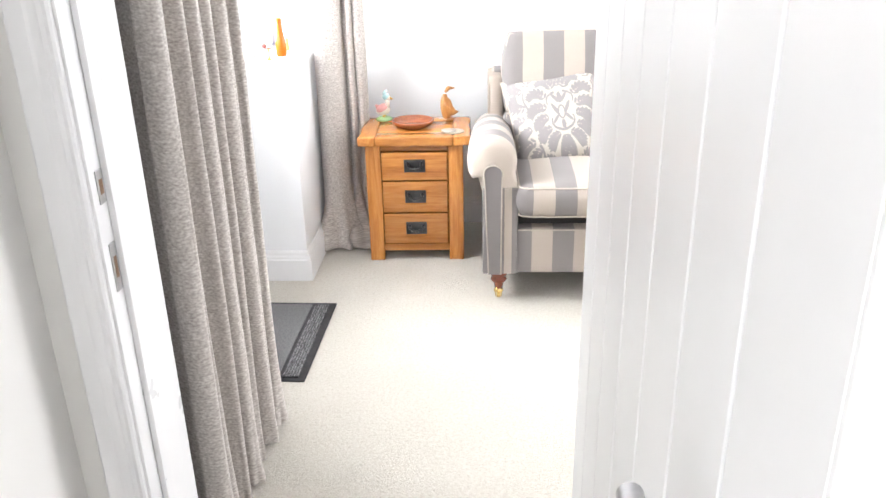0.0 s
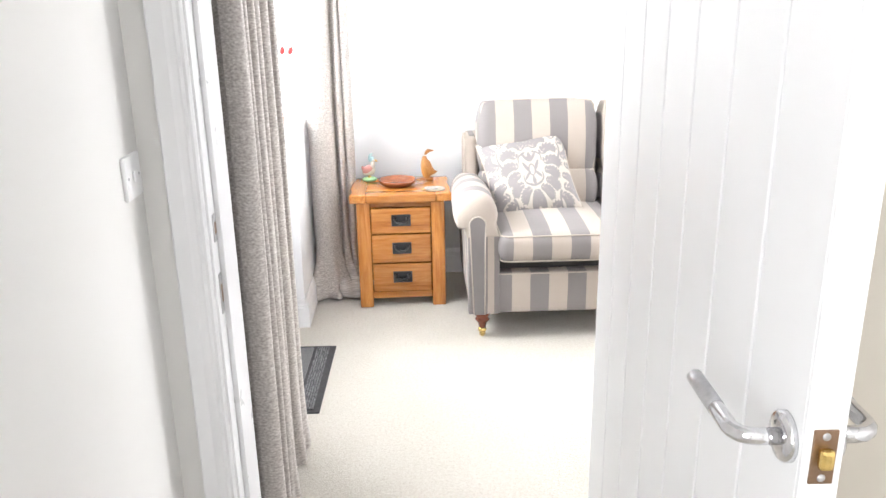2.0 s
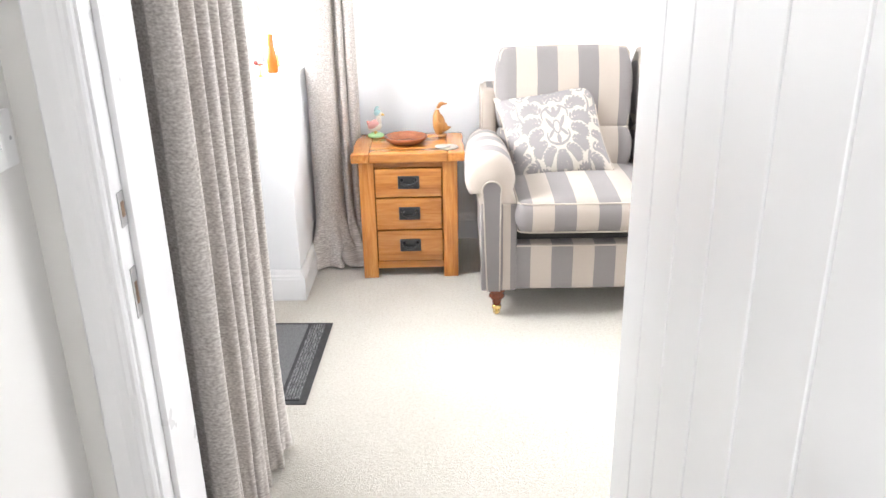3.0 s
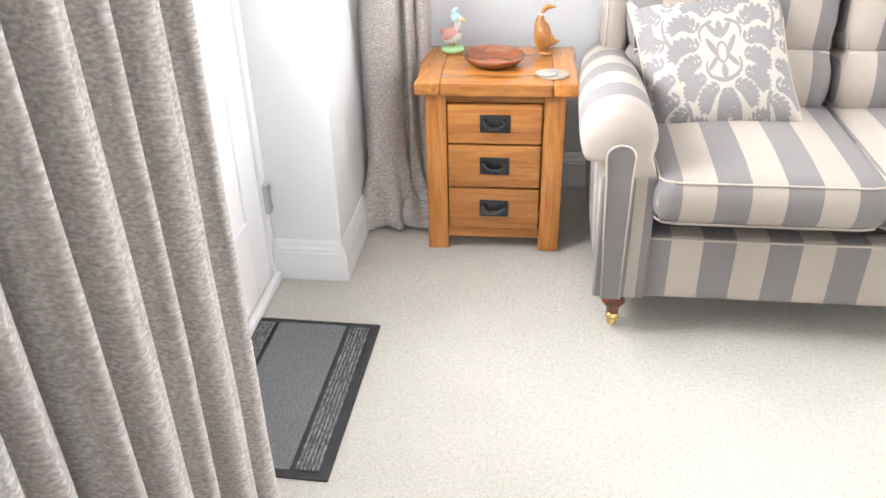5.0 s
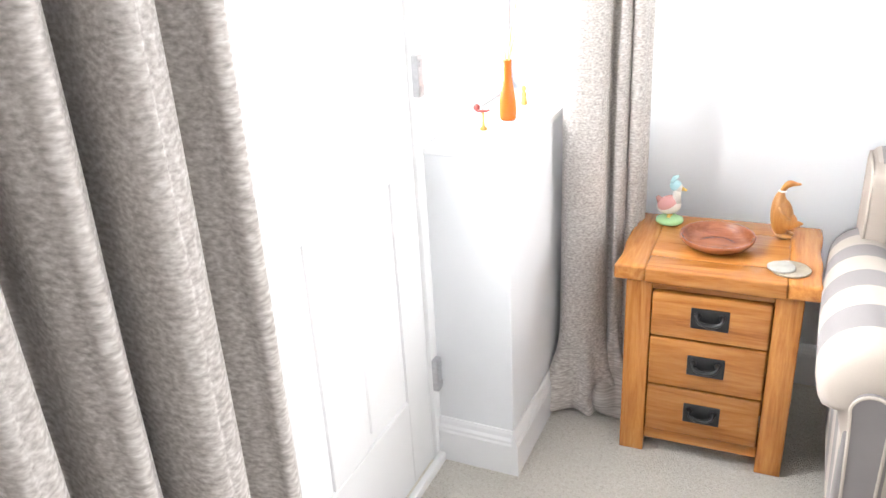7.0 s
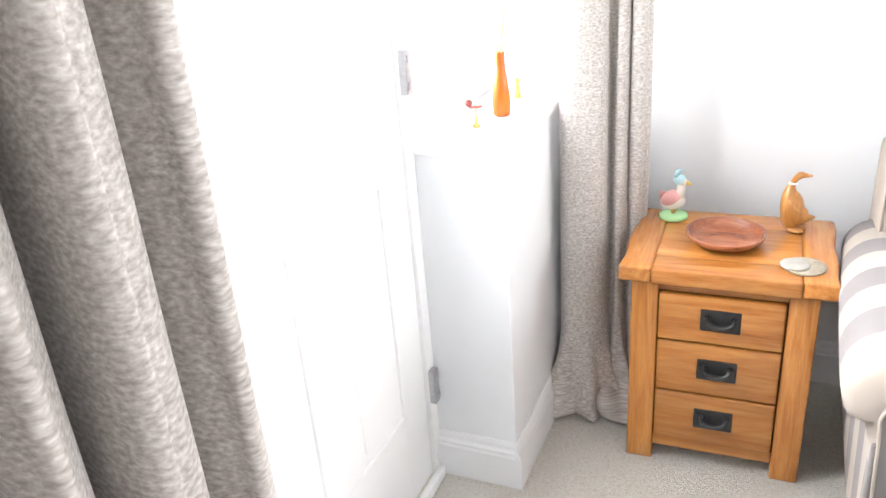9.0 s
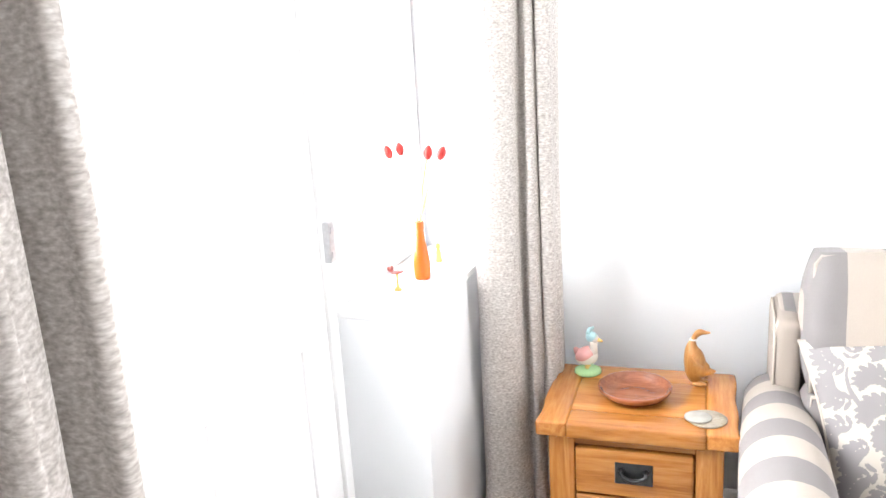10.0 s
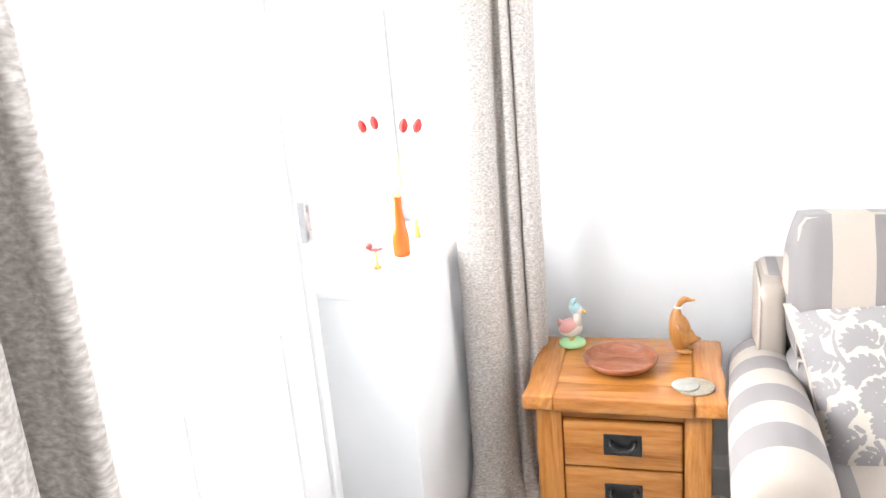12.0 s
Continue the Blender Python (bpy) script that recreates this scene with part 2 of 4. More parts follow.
def thing(name, m, label, category, group=""):
    ob = new(name)
    ob.empty_display_size = 0.05
    ob.matrix_world = m
    return tagged(ob, label, category, group)


def structure(name, bm, mat, label="", smooth=False):
    return tagged(part(name, bm, mat, None, "", smooth), label, "", "", "structure")


def lathe(bm, profile, steps=28, at=(0, 0, 0), cap=True):
    """A turned solid from (radius, height) rows."""
    rings = []
    for rad, h in profile:
        rings.append([bm.verts.new((at[0] + rad * math.cos(2 * math.pi * k / steps), at[1] + rad * math.sin(2 * math.pi * k / steps), at[2] + h)) for k in range(steps)])
    for a, c in zip(rings, rings[1:]):
        for k in range(steps):
            bm.faces.new((a[k], a[(k + 1) % steps], c[(k + 1) % steps], c[k]))
    if cap:
        bm.faces.new(list(reversed(rings[0])))
        bm.faces.new(rings[-1])
    return bm


def tube(bm, path, radius, steps=10, closed=False):
    """A round bar along a list of points; radius may be a list."""
    pts = [Vector(p) for p in path]
    count = len(pts)
    rings, side = [], None
    for k, p in enumerate(pts):
        before, after = (pts[(k - 1) % count], pts[(k + 1) % count]) if closed else (pts[max(k - 1, 0)], pts[min(k + 1, count - 1)])
        way = (after - before).normalized()
        if side is None:
            side = way.orthogonal().normalized()
        side = (side - way * side.dot(way)).normalized()
        up = way.cross(side)
        r = radius[k] if isinstance(radius, (list, tuple)) else radius
        rings.append([bm.verts.new(p + r * (math.cos(2 * math.pi * j / steps) * side + math.sin(2 * math.pi * j / steps) * up)) for j in range(steps)])
    pairs = list(zip(rings, rings[1:])) + ([(rings[-1], rings[0])] if closed else [])
    for a, c in pairs:
        for j in range(steps):
            bm.faces.new((a[j], a[(j + 1) % steps], c[(j + 1) % steps], c[j]))
    if not closed:
        bm.faces.new(list(reversed(rings[0])))
        bm.faces.new(rings[-1])
    return bm


def ball(bm, at, radii, turn=(0, 0, 0), u=20, v=14):
    m = Matrix.Translation(at) @ Euler([radians(a) for a in turn]).to_matrix().to_4x4() @ Matrix.Diagonal((*radii, 1))
    return bmesh.ops.create_uvsphere(bm, u_segments=u, v_segments=v, radius=1.0, matrix=m)["verts"]


def profile_run(bm, outline, start, along, length, out, up=(0, 0, 1)):
    """A moulding: outline rows of (out, up) swept along a straight line."""
    start, along, out, up = Vector(start), Vector(along), Vector(out), Vector(up)
    a = [bm.verts.new(start + out * o + up * h) for o, h in outline]
    c = [bm.verts.new(start + along * length + out * o + up * h) for o, h in outline]
    count = len(outline)
    for k in range(count):
        bm.faces.new((a[k], a[(k + 1) % count], c[(k + 1) % count], c[k]))
    bm.faces.new(list(reversed(a)))
    bm.faces.new(c)
    bmesh.ops.recalc_face_normals(bm, faces=bm.faces)
    return bm


def cushion_mesh(wide, deep, high, crown=0.03, round_edge=0.03, cuts=14, power=2.6):
    """A stuffed cushion round its middle: thick in the middle, drawn in at its seams."""
    bm = bmesh.new()
    block(bm, -wide / 2, wide / 2, -deep / 2, deep / 2, -high / 2, high / 2)
    bmesh.ops.subdivide_edges(bm, edges=bm.edges[:], cuts=cuts, use_grid_fill=True)
    for v in bm.verts:
        a, c, h = 2 * v.co.x / wide, 2 * v.co.y / deep, 2 * v.co.z / high
        swell = (1 - abs(a) ** power) * (1 - abs(c) ** power)
        v.co.z += crown * swell * h
        pull = 1 - 0.05 * abs(h) ** 3
        v.co.x *= pull - 0.035 * (abs(c) ** 6)
        v.co.y *= pull - 0.02 * (abs(a) ** 6)
        side = max(abs(a), abs(c)) ** 8
        v.co.x += round_edge * 0.35 * (1 - h * h) * side * (a if abs(a) > abs(c) else 0)
        v.co.y += round_edge * 0.5 * (1 - h * h) * side * (c if abs(c) >= abs(a) else 0)
    return bm


# ---- the shell of the place ----
H = 2.40
WL, DW0, DW1, BACK, RIGHT = -0.713, 1.49, 1.70, 4.225, 3.20
bm = box_mesh(-1.0, RIGHT + 0.15, DW0, BACK + 0.15, -0.12, 0.0)
block(bm, -0.90, 1.30, -2.3, DW0, -0.12, 0.0)
floor = structure("floor", bm, CARPET, "cream wool twist-pile fitted carpet")
bm = box_mesh(-1.0, RIGHT + 0.15, DW0, BACK + 0.15, H, H + 0.12)
block(bm, -0.90, 1.30, -2.3, DW0, H, H + 0.12)
structure("ceiling", bm, CEILING_PAINT, "plain white ceiling")
structure("wall_back", box_mesh(-1.0, RIGHT, BACK, BACK + 0.15, 0, H), ROOM_PAINT, "pale grey painted plaster wall")
# outside wall with the doorway and the window beside it
bm = box_mesh(-1.0, WL, DW1, 2.55, 0, H)
block(bm, -1.0, WL, 2.55, BACK, 2.12, H)
block(bm, -1.0, WL, 4.13, BACK, 0.93, 2.12)
structure("wall_window_side", bm, ROOM_PAINT, "thick white plastered outside wall")
structure("wall_under_window", box_mesh(-1.0, WL, 3.48, BACK, 0, 0.925, 0.004, 2), ROOM_PAINT, "white plastered low wall under the window")
structure("window_sill", box_mesh(-1.0, WL + 0.004, 3.476, 4.13, 0.925, 0.945, 0.004, 2), GLOSS, "white painted window sill")
# unseen right wall, with an opening added for the room fill lamp
bm = box_mesh(RIGHT, RIGHT + 0.15, DW1, BACK, 0, 0.9)
block(bm, RIGHT, RIGHT + 0.15, DW1, 2.85, 0.9, 2.1)
block(bm, RIGHT, RIGHT + 0.15, 4.10, BACK, 0.9, 2.1)
block(bm, RIGHT, RIGHT + 0.15, DW1, BACK, 2.1, H)
structure("wall_right", bm, ROOM_PAINT)
# wall between hall and room, with the doorway
OL, OR, OT = -0.600, 0.280, 2.06
bm = box_mesh(-0.90, OL - 0.03, DW0, DW1, 0, H)
block(bm, OR + 0.03, RIGHT, DW0, DW1, 0, H)
block(bm, OL - 0.03, OR + 0.03, DW0, DW1, OT + 0.03, H)
structure("wall_doorway", bm, HALL_PAINT, "warm white wall with an open doorway")
# hall wall; the opening behind the camera is added for the hall fill lamp
bm = box_mesh(-0.90, -0.73, -0.40, DW0, 0, H)
block(bm, -0.90, -0.73, -2.2, -1.50, 0, H)
block(bm, -0.90, -0.73, -1.50, -0.40, 0, 0.92)
block(bm, -0.90, -0.73, -1.50, -0.40, 2.12, H)
structure("wall_hall_left", bm, HALL_PAINT, "warm white hall wall")
structure("wall_hall_right", box_mesh(1.15, 1.30, -2.2, DW0, 0, H), HALL_PAINT)
bm = box_mesh(-0.90, 1.30, -2.3, -2.2, 0, H)
structure("wall_hall_rear", bm, HALL_PAINT)

# door lining, stop and architrave
bm = box_mesh(OL - 0.03, OL, DW0 - 0.001, DW1 + 0.001, 0, OT, 0.002)
structure("door_lining_latch_side", bm, GLOSS, "white gloss door lining")
structure("door_lining_hinge_side", box_mesh(OR, OR + 0.03, DW0 - 0.001, DW1 + 0.001, 0, OT, 0.002), GLOSS, "white gloss door lining")
structure("door_lining_head", box_mesh(OL - 0.03, OR + 0.03, DW0 - 0.001, DW1 + 0.001, OT, OT + 0.03, 0.002), GLOSS)
structure("door_stop_latch_side", box_mesh(OL, OL + 0.012, DW0 + 0.045, DW0 + 0.085, 0, OT, 0.002), GLOSS)
structure("door_stop_hinge_side", box_mesh(OR - 0.012, OR, DW0 + 0.045, DW0 + 0.085, 0, OT, 0.002), GLOSS)
ARCH = [(0, 0), (0.010, 0.0), (0.014, 0.004), (0.014, 0.010), (0.018, 0.016), (0.018, 0.020), (0.020, 0.030), (0.022, 0.036), (0.022, 0.066), (0.019, 0.070), (0, 0.070)]
bm = bmesh.new()
profile_run(bm, ARCH, (OL - 0.006, DW0, 0), (0, 0, 1), OT + 0.07, (0, -1, 0), (-1, 0, 0))
structure("architrave_latch_side", bm, GLOSS, "white moulded architrave")
bm = bmesh.new()
profile_run(bm, ARCH, (OR + 0.006, DW0, 0), (0, 0, 1), OT + 0.07, (0, -1, 0), (1, 0, 0))
structure("architrave_hinge_side", bm, GLOSS, "white moulded architrave")
bm = bmesh.new()
profile_run(bm, ARCH, (OL - 0.006, DW0, OT + 0.006), (1, 0, 0), OR - OL + 0.012, (0, -1, 0), (0, 0, 1))
structure("architrave_head", bm, GLOSS)

# skirting boards with an ogee top
SKIRT = [(0, 0), (0.018, 0), (0.018, 0.098), (0.015, 0.104), (0.015, 0.112), (0.010, 0.120), (0.008, 0.132), (0.004, 0.140), (0, 0.140)]


def skirting(name, start, along, length, out):
    bm = bmesh.new()
    profile_run(bm, SKIRT, start, along, length, out)
    return structure(name, bm, GLOSS, "white moulded skirting board")


skirting("skirting_back", (-0.695, BACK, 0), (1, 0, 0), RIGHT + 0.695, (0, -1, 0))
skirting("skirting_under_window", (WL, 3.462, 0), (0, 1, 0), BACK - 3.462, (1, 0, 0))
skirting("skirting_door_side", (WL, DW1, 0), (0, 1, 0), 2.55 - DW1, (1, 0, 0))
skirting("skirting_reveal", (-0.955, 3.48, 0), (1, 0, 0), 0.242, (0, -1, 0))
skirting("skirting_hall_left", (-0.73, -2.2, 0), (0, 1, 0), 2.2 + DW0, (1, 0, 0))
skirting("skirting_hall_right", (1.15, -2.2, 0), (0, 1, 0), 2.2 + DW0, (-1, 0, 0))
skirting("skirting_doorway", (OR + 0.08, DW0, 0), (1, 0, 0), 1.15 - OR - 0.08, (0, -1, 0))

# bright distance outside the window
bm = bmesh.new()
quad = [bm.verts.new(p) for p in ((-4.0, -12, -6), (-4.0, 40, -6), (-4.0, 40, 14), (-4.0, -12, 14))]
bm.faces.new(quad)
tagged(structure("backdrop", bm, BRIGHT_SKY, "bright overcast daylight outside the window"), "", "backdrop")


def window_unit(name, place, y0, y1, z0, z1, mullions, label):
    """A white plastic window: frame, mullions, glass, along the y of its place."""
    root = tagged(thing(name, place, label, "window"), "", "", "", "structure")
    f = 0.055
    bm = box_mesh(-0.03, 0.03, y0, y1, z0, z0 + f, 0.006)
    block(bm, -0.03, 0.03, y0, y1, z1 - f, z1, 0.006)
    block(bm, -0.03, 0.03, y0, y0 + f, z0 + f, z1 - f, 0.006)
    block(bm, -0.03, 0.03, y1 - f, y1, z0 + f, z1 - f, 0.006)
    part("window_frame", bm, PLASTIC, root)
    edges = [y0 + f] + [y0 + f + (y1 - y0 - 2 * f) * k / (mullions + 1) for k in range(1, mullions + 1)] + [y1 - f]
    for k in range(1, mullions + 1):
        part("mullion", box_mesh(-0.028, 0.028, edges[k] - 0.025, edges[k] + 0.025, z0 + f, z1 - f, 0.005), PLASTIC, root)
    for a, c in zip(edges, edges[1:]):
        pane = part("pane", box_mesh(-0.004, 0.004, a - 0.012, c + 0.012, z0 + f - 0.012, z1 - f + 0.012), GLASS, root)
        pane.visible_shadow = False
    return root


window_unit("window_1", pose(-0.965, 0, 0), 3.50, 4.13, 0.945, 2.12, 0, "added white plastic framed window, out of view full of daylight")
# made-up window round the hall fill lamp, out of view
window_unit("window_3", pose(-0.85, 0, 0), -1.50, -0.40, 0.92, 2.12, 1, "added white plastic framed window, out of view")
# made-up window round the room fill lamp, never in view
window_unit("window_2", pose(RIGHT + 0.07, 0, 0), 2.85, 4.10, 0.9, 2.1, 1, "added white plastic framed window, out of view")


def outside_door():
    """White panelled outside door with a glazed upper half, hung on the window side."""
    root = tagged(thing("door_1", Matrix.Translation((-0.965, 0, 0)), "closed white panelled outside door with chrome hinges", "door"), "", "", "", "structure")
    bm = box_mesh(-0.035, 0.03, 2.55, 2.598, 0, 2.12, 0.004)
    block(bm, -0.035, 0.03, 3.445, 3.50, 0, 2.12, 0.004)
    block(bm, -0.035, 0.03, 2.598, 3.445, 2.06, 2.12, 0.004)
    part("door_frame", bm, PLASTIC, root)
    y0, y1, f = 2.5985, 3.4445, 0.018
    bm = box_mesh(-0.03, f, y0, y0 + 0.125, 0.015, 2.055, 0.004)
    block(bm, -0.03, f, y1 - 0.125, y1, 0.015, 2.055, 0.004)
    block(bm, -0.03, f, y0 + 0.125, y1 - 0.125, 0.015, 0.285, 0.004)
    block(bm, -0.03, f, y0 + 0.125, y1 - 0.125, 0.900, 1.02, 0.004)
    block(bm, -0.03, f, y0 + 0.125, y1 - 0.125, 1.93, 2.055, 0.004)
    mid = (y0 + y1) / 2
    block(bm, -0.03, f, mid - 0.075, mid + 0.075, 0.285, 0.900, 0.004)
    leaf = part("door_leaf", bm, PLASTIC, root)
    for a, c in ((y0 + 0.125, mid - 0.075), (mid + 0.075, y1 - 0.125)):
        bm = box_mesh(-0.02, 0.010, a, c, 0.285, 0.900)
        block(bm, -0.02, 0.0155, a + 0.03, c - 0.03, 0.315, 0.870, 0.009, 3)
        part("panel", bm, PLASTIC, leaf)
    pane = part("pane", box_mesh(-0.008, 0.0, y0 + 0.11, y1 - 0.11, 1.005, 1.945), GLASS, leaf)
    pane.visible_shadow = False
    for z in (0.294, 1.124, 1.86):
        bm = box_mesh(0.022, 0.046, 3.446, 3.474, z - 0.05, z + 0.05, 0.003)
        h = part("hinge", bm, STEEL, root, "brushed steel hinge block")
        bm = bmesh.new()
        for dz in (-0.03, 0.03):
            block(bm, 0.044, 0.049, 3.452, 3.470, z + dz - 0.008, z + dz + 0.008, 0.001)
        part("hinge_cap", bm, STEEL, h)
    bm = box_mesh(0.018, 0.026, 2.625, 2.660, 1.06, 1.27, 0.003)
    h = part("handle_plate", bm, PLASTIC, root)
    bm = bmesh.new()
    tube(bm, [(0.026, 2.642, 1.183), (0.055, 2.642, 1.183), (0.066, 2.654, 1.183), (0.068, 2.748, 1.181)], [0.009, 0.009, 0.010, 0.009], 12)
    part("lever", bm, CHROME, h, "chrome lever handle", True)
    return root


outside_door()
structure("door_threshold", box_mesh(-0.935, -0.915, 2.60, 3.46, 0, 0.03, 0.006, 3), PLASTIC, "white plastic threshold strip")


def inner_door():
    """Boarded white door, open into the hall, with lever handles and a latch."""
    root = tagged(thing("door_2", Matrix.Translation((0.229, 1.488, 0)) @ pose(0, 0, 0, 0, 0, -1.4), "white boarded door standing open with chrome lever handle", "door"), "", "", "", "structure")
    W, T, top = 0.960, 0.040, 2.045
    part("core", box_mesh(0.009, T - 0.009, -W, 0, 0.008, top), DOOR_PAINT, root)
    count = 7
    step = W / count
    for k in range(count):
        a, c = -W + k * step, -W + (k + 1) * step
        lo, hi = a + (0.0032 if k else 0), c - (0.0032 if k < count - 1 else 0)
        part("board", box_mesh(0.0, 0.0095, lo, hi, 0.008, top, 0.0012, 1), DOOR_PAINT, root)
        part("board", box_mesh(T - 0.0095, T, lo, hi, 0.008, top, 0.0012, 1), DOOR_PAINT, root)
    part("edge_strip", box_mesh(0.0, T, -W - 0.006, -W, 0.008, top, 0.0015), DOOR_PAINT, root)
    zl, yl = 1.108, -W + 0.030
    for s, x in ((-1, 0.0), (1, T)):
        bm = bmesh.new()
        lathe(bm, [(0.027, 0), (0.027, 0.006), (0.024, 0.009), (0.012, 0.0095)], 32)
        bmesh.ops.rotate(bm, verts=bm.verts, matrix=Matrix.Rotation(radians(90 * s), 3, "Y"))
        bmesh.ops.translate(bm, verts=bm.verts, vec=(x, yl, zl))
        rose = part("rose", bm, CHROME, root, "round chrome rose", True)
        bm = bmesh.new()
        path = [(x + s * 0.008, yl, zl), (x + s * 0.030, yl, zl)]
        path += [(x + s * (0.030 + 0.022 * math.sin(a)), yl + 0.022 * (1 - math.cos(a)), zl) for a in (0.4, 0.8, 1.2, 1.57)]
        path += [(x + s * 0.052, yl + 0.06, zl), (x + s * 0.052, yl + 0.062, zl)]
        tube(bm, path, 0.0092, 16)
        part("lever_neck", bm, CHROME, rose, "chrome lever neck", True)
        bm = bmesh.new()
        tube(bm, [(x + s * 0.052, yl + 0.060, zl), (x + s * 0.052, yl + 0.134, zl), (x + s * 0.052, yl + 0.136, zl)], [0.0098, 0.0098, 0.0088], 16)
        part("lever_grip", bm, STEEL, rose, "brushed steel lever grip", True)
    plate = part("latch_plate", box_mesh(0.008, 0.032, -W - 0.0085, -W - 0.0055, zl - 0.032, zl + 0.028, 0.001), BRONZE, root, "bronze latch plate")
    bm = box_mesh(0.013, 0.027, -W - 0.018, -W - 0.008, zl - 0.012, zl + 0.010, 0.004, 2)
    part("latch_bolt", bm, BRASS, plate, "brass latch bolt")
    for dz in (-0.025, 0.021):
        bm = bmesh.new()
        ball(bm, (0.020, -W - 0.0085, zl + dz), (0.0045, 0.0015, 0.0045), (0, 0, 0), 10, 6)
        part("screw", bm, STEEL, plate, "steel screw", True)
    return root


inner_door()


def strike_plate(z, high, wide):
    root = tagged(thing("strike_plate", Matrix.Translation((OL, 1.520, z)), "steel strike plate let into the door lining", "strike plate"))
    part("plate", box_mesh(0.0, 0.0025, -wide / 2, wide / 2, -high / 2, high / 2, 0.001), STEEL, root)
    part("mortice", box_mesh(0.0024, 0.0032, -wide / 2 + 0.006, wide / 2 - 0.006, -high * 0.22, high * 0.22), BRONZE, root, "dark mortice hole")
    return root


strike_plate(1.071, 0.060, 0.024)
strike_plate(0.921, 0.092, 0.022)


def light_switch():
    root = tagged(thing("light_switch", Matrix.Translation((-0.73, 1.425, 1.208)), "white plastic single light switch on the hall wall", "light switch"))
    part("plate", box_mesh(0, 0.009, -0.043, 0.043, -0.043, 0.043, 0.003, 3), PLASTIC, root)
    part("rocker", box_mesh(0.008, 0.013, -0.006, 0.006, -0.011, 0.011, 0.002), PLASTIC, root)
    for dy in (-0.03, 0.03):
        bm = bmesh.new()
        ball(bm, (0.009, dy, 0), (0.0015, 0.0035, 0.0035), (0, 0, 0), 10, 6)
        part("screw", bm, STEEL, root, "steel screw", True)


light_switch()


def hall_cupboard():
    root = thing("cupboard", Matrix.Translation((0.80, 1.30, 0)), "cream painted tall cupboard standing behind the open door", "cupboard")
    paint = painted("cream_cupboard_paint", (0.72, 0.67, 0.59), (0.75, 0.70, 0.62), 0.45, 2, 120, 0.06)
    part("carcass", box_mesh(-0.34, 0.34, -0.13, 0.185, 0.0, 2.0, 0.003), paint, root)
    for a, c in ((-0.337, -0.003), (0.003, 0.337)):
        part("cupboard_door", box_mesh(a, c, -0.151, -0.131, 0.56, 1.995, 0.003), paint, root)
        part("cupboard_door", box_mesh(a, c, -0.151, -0.131, 0.08, 0.552, 0.003), paint, root)


hall_cupboard()


# ---- curtains ----
def curtain(name, path, top, label, lean, seed):
    """Heavy pleated curtain: a wavy plan carried from hem to heading, with loose folds."""
    pts = [Vector((x, y)) for x, y in path]
    length = [0.0]
    for a, c in zip(pts, pts[1:]):
        length.append(length[-1] + (c - a).length)
    levels = [0.012 + (top - 0.012) * (k / 46) ** 1.15 for k in range(47)]
    middle = sum(pts, Vector((0, 0))) / len(pts)
    bm = bmesh.new()
    uv = bm.loops.layers.uv.new("UVMap")
    grid = []
    for z in levels:
        row = []
        for k, p in enumerate(pts):
            t = pts[min(k + 1, len(pts) - 1)] - pts[max(k - 1, 0)]
            nrm = Vector((t.y, -t.x)).normalized()
            q = p.copy()
            flare = max(0.0, 1 - z / 0.35)
            drift = noise.noise((k * 0.10 + seed, z * 1.1, seed * 3.1)) * 0.012 + noise.noise((k * 0.12, z * 4.0, seed)) * 0.002
            q += nrm * (drift + flare * flare * lean * (0.5 + noise.noise((k * 0.2, seed, 1.7))))
            fold = lean * (0.16 * math.sin(z * 38 + k * 0.5) + 0.30 * noise.noise((k * 0.16, z * 22, seed))) * max(0.0, 1 - z / 0.20)
            row.append(bm.verts.new((q.x, q.y, max(0.006, z + 0.006 * noise.noise((k * 0.15, seed, 9)) * (1 if z < 0.05 else 0))))) if not fold else row.append(bm.verts.new((q.x + nrm.x * fold, q.y + nrm.y * fold, z)))
        grid.append(row)
    for j in range(len(levels) - 1):
        for k in range(len(pts) - 1):
            f = bm.faces.new((grid[j][k], grid[j][k + 1], grid[j + 1][k + 1], grid[j + 1][k]))
            for loop, (jj, kk) in zip(f.loops, ((j, k), (j, k + 1), (j + 1, k + 1), (j + 1, k))):
                loop[uv].uv = (length[kk], levels[jj])
    root = thing(name, Matrix.Translation((0, 0, 0)), label, "curtain", "pair of lined curtains")
    ob = part("drape", bm, [CURTAIN, LINING], root, "", True)
    s = ob.modifiers.new("thick", "SOLIDIFY")
    s.thickness, s.offset = 0.006, -1
    s.use_rim = True
    sub = ob.modifiers.new("smooth", "SUBSURF")
    sub.levels = sub.render_levels = 1
    return root


def pleats(start, end, depth, folds, count, phase, pinch, lean):
    """A plan of deep rounded pleats that lean back towards their start; the leading pleat stands out furthest."""
    a, b = Vector(start), Vector(end)
    way = (b - a).normalized()
    out = Vector((way.y, -way.x))
    pitch = (b - a).length / folds
    rows = []
    for k in range(count):
        s = k / (count - 1)
        turn = math.pi * (folds * s + phase)
        crest = abs(math.sin(turn)) ** pinch
        size = 1 + 0.08 * math.sin(2.3 * s * folds + 1.1) + 0.25 * math.exp(-(s / 0.14) ** 2)
        slip = 0.03 * pitch * math.sin(2 * turn)
        p = a + way * ((b - a).length * s - slip - lean * depth * size * crest) + out * depth * size * crest
        rows.append((p.x, p.y))
    return rows


curtain("curtain", pleats((-0.700, 1.800), (-0.694, 2.445), 0.120, 6.8, 340, 0.2, 1.0, 0.36), 2.28, "silver taupe jacquard curtain drawn back beside the outside door", 0.014, 2.0)


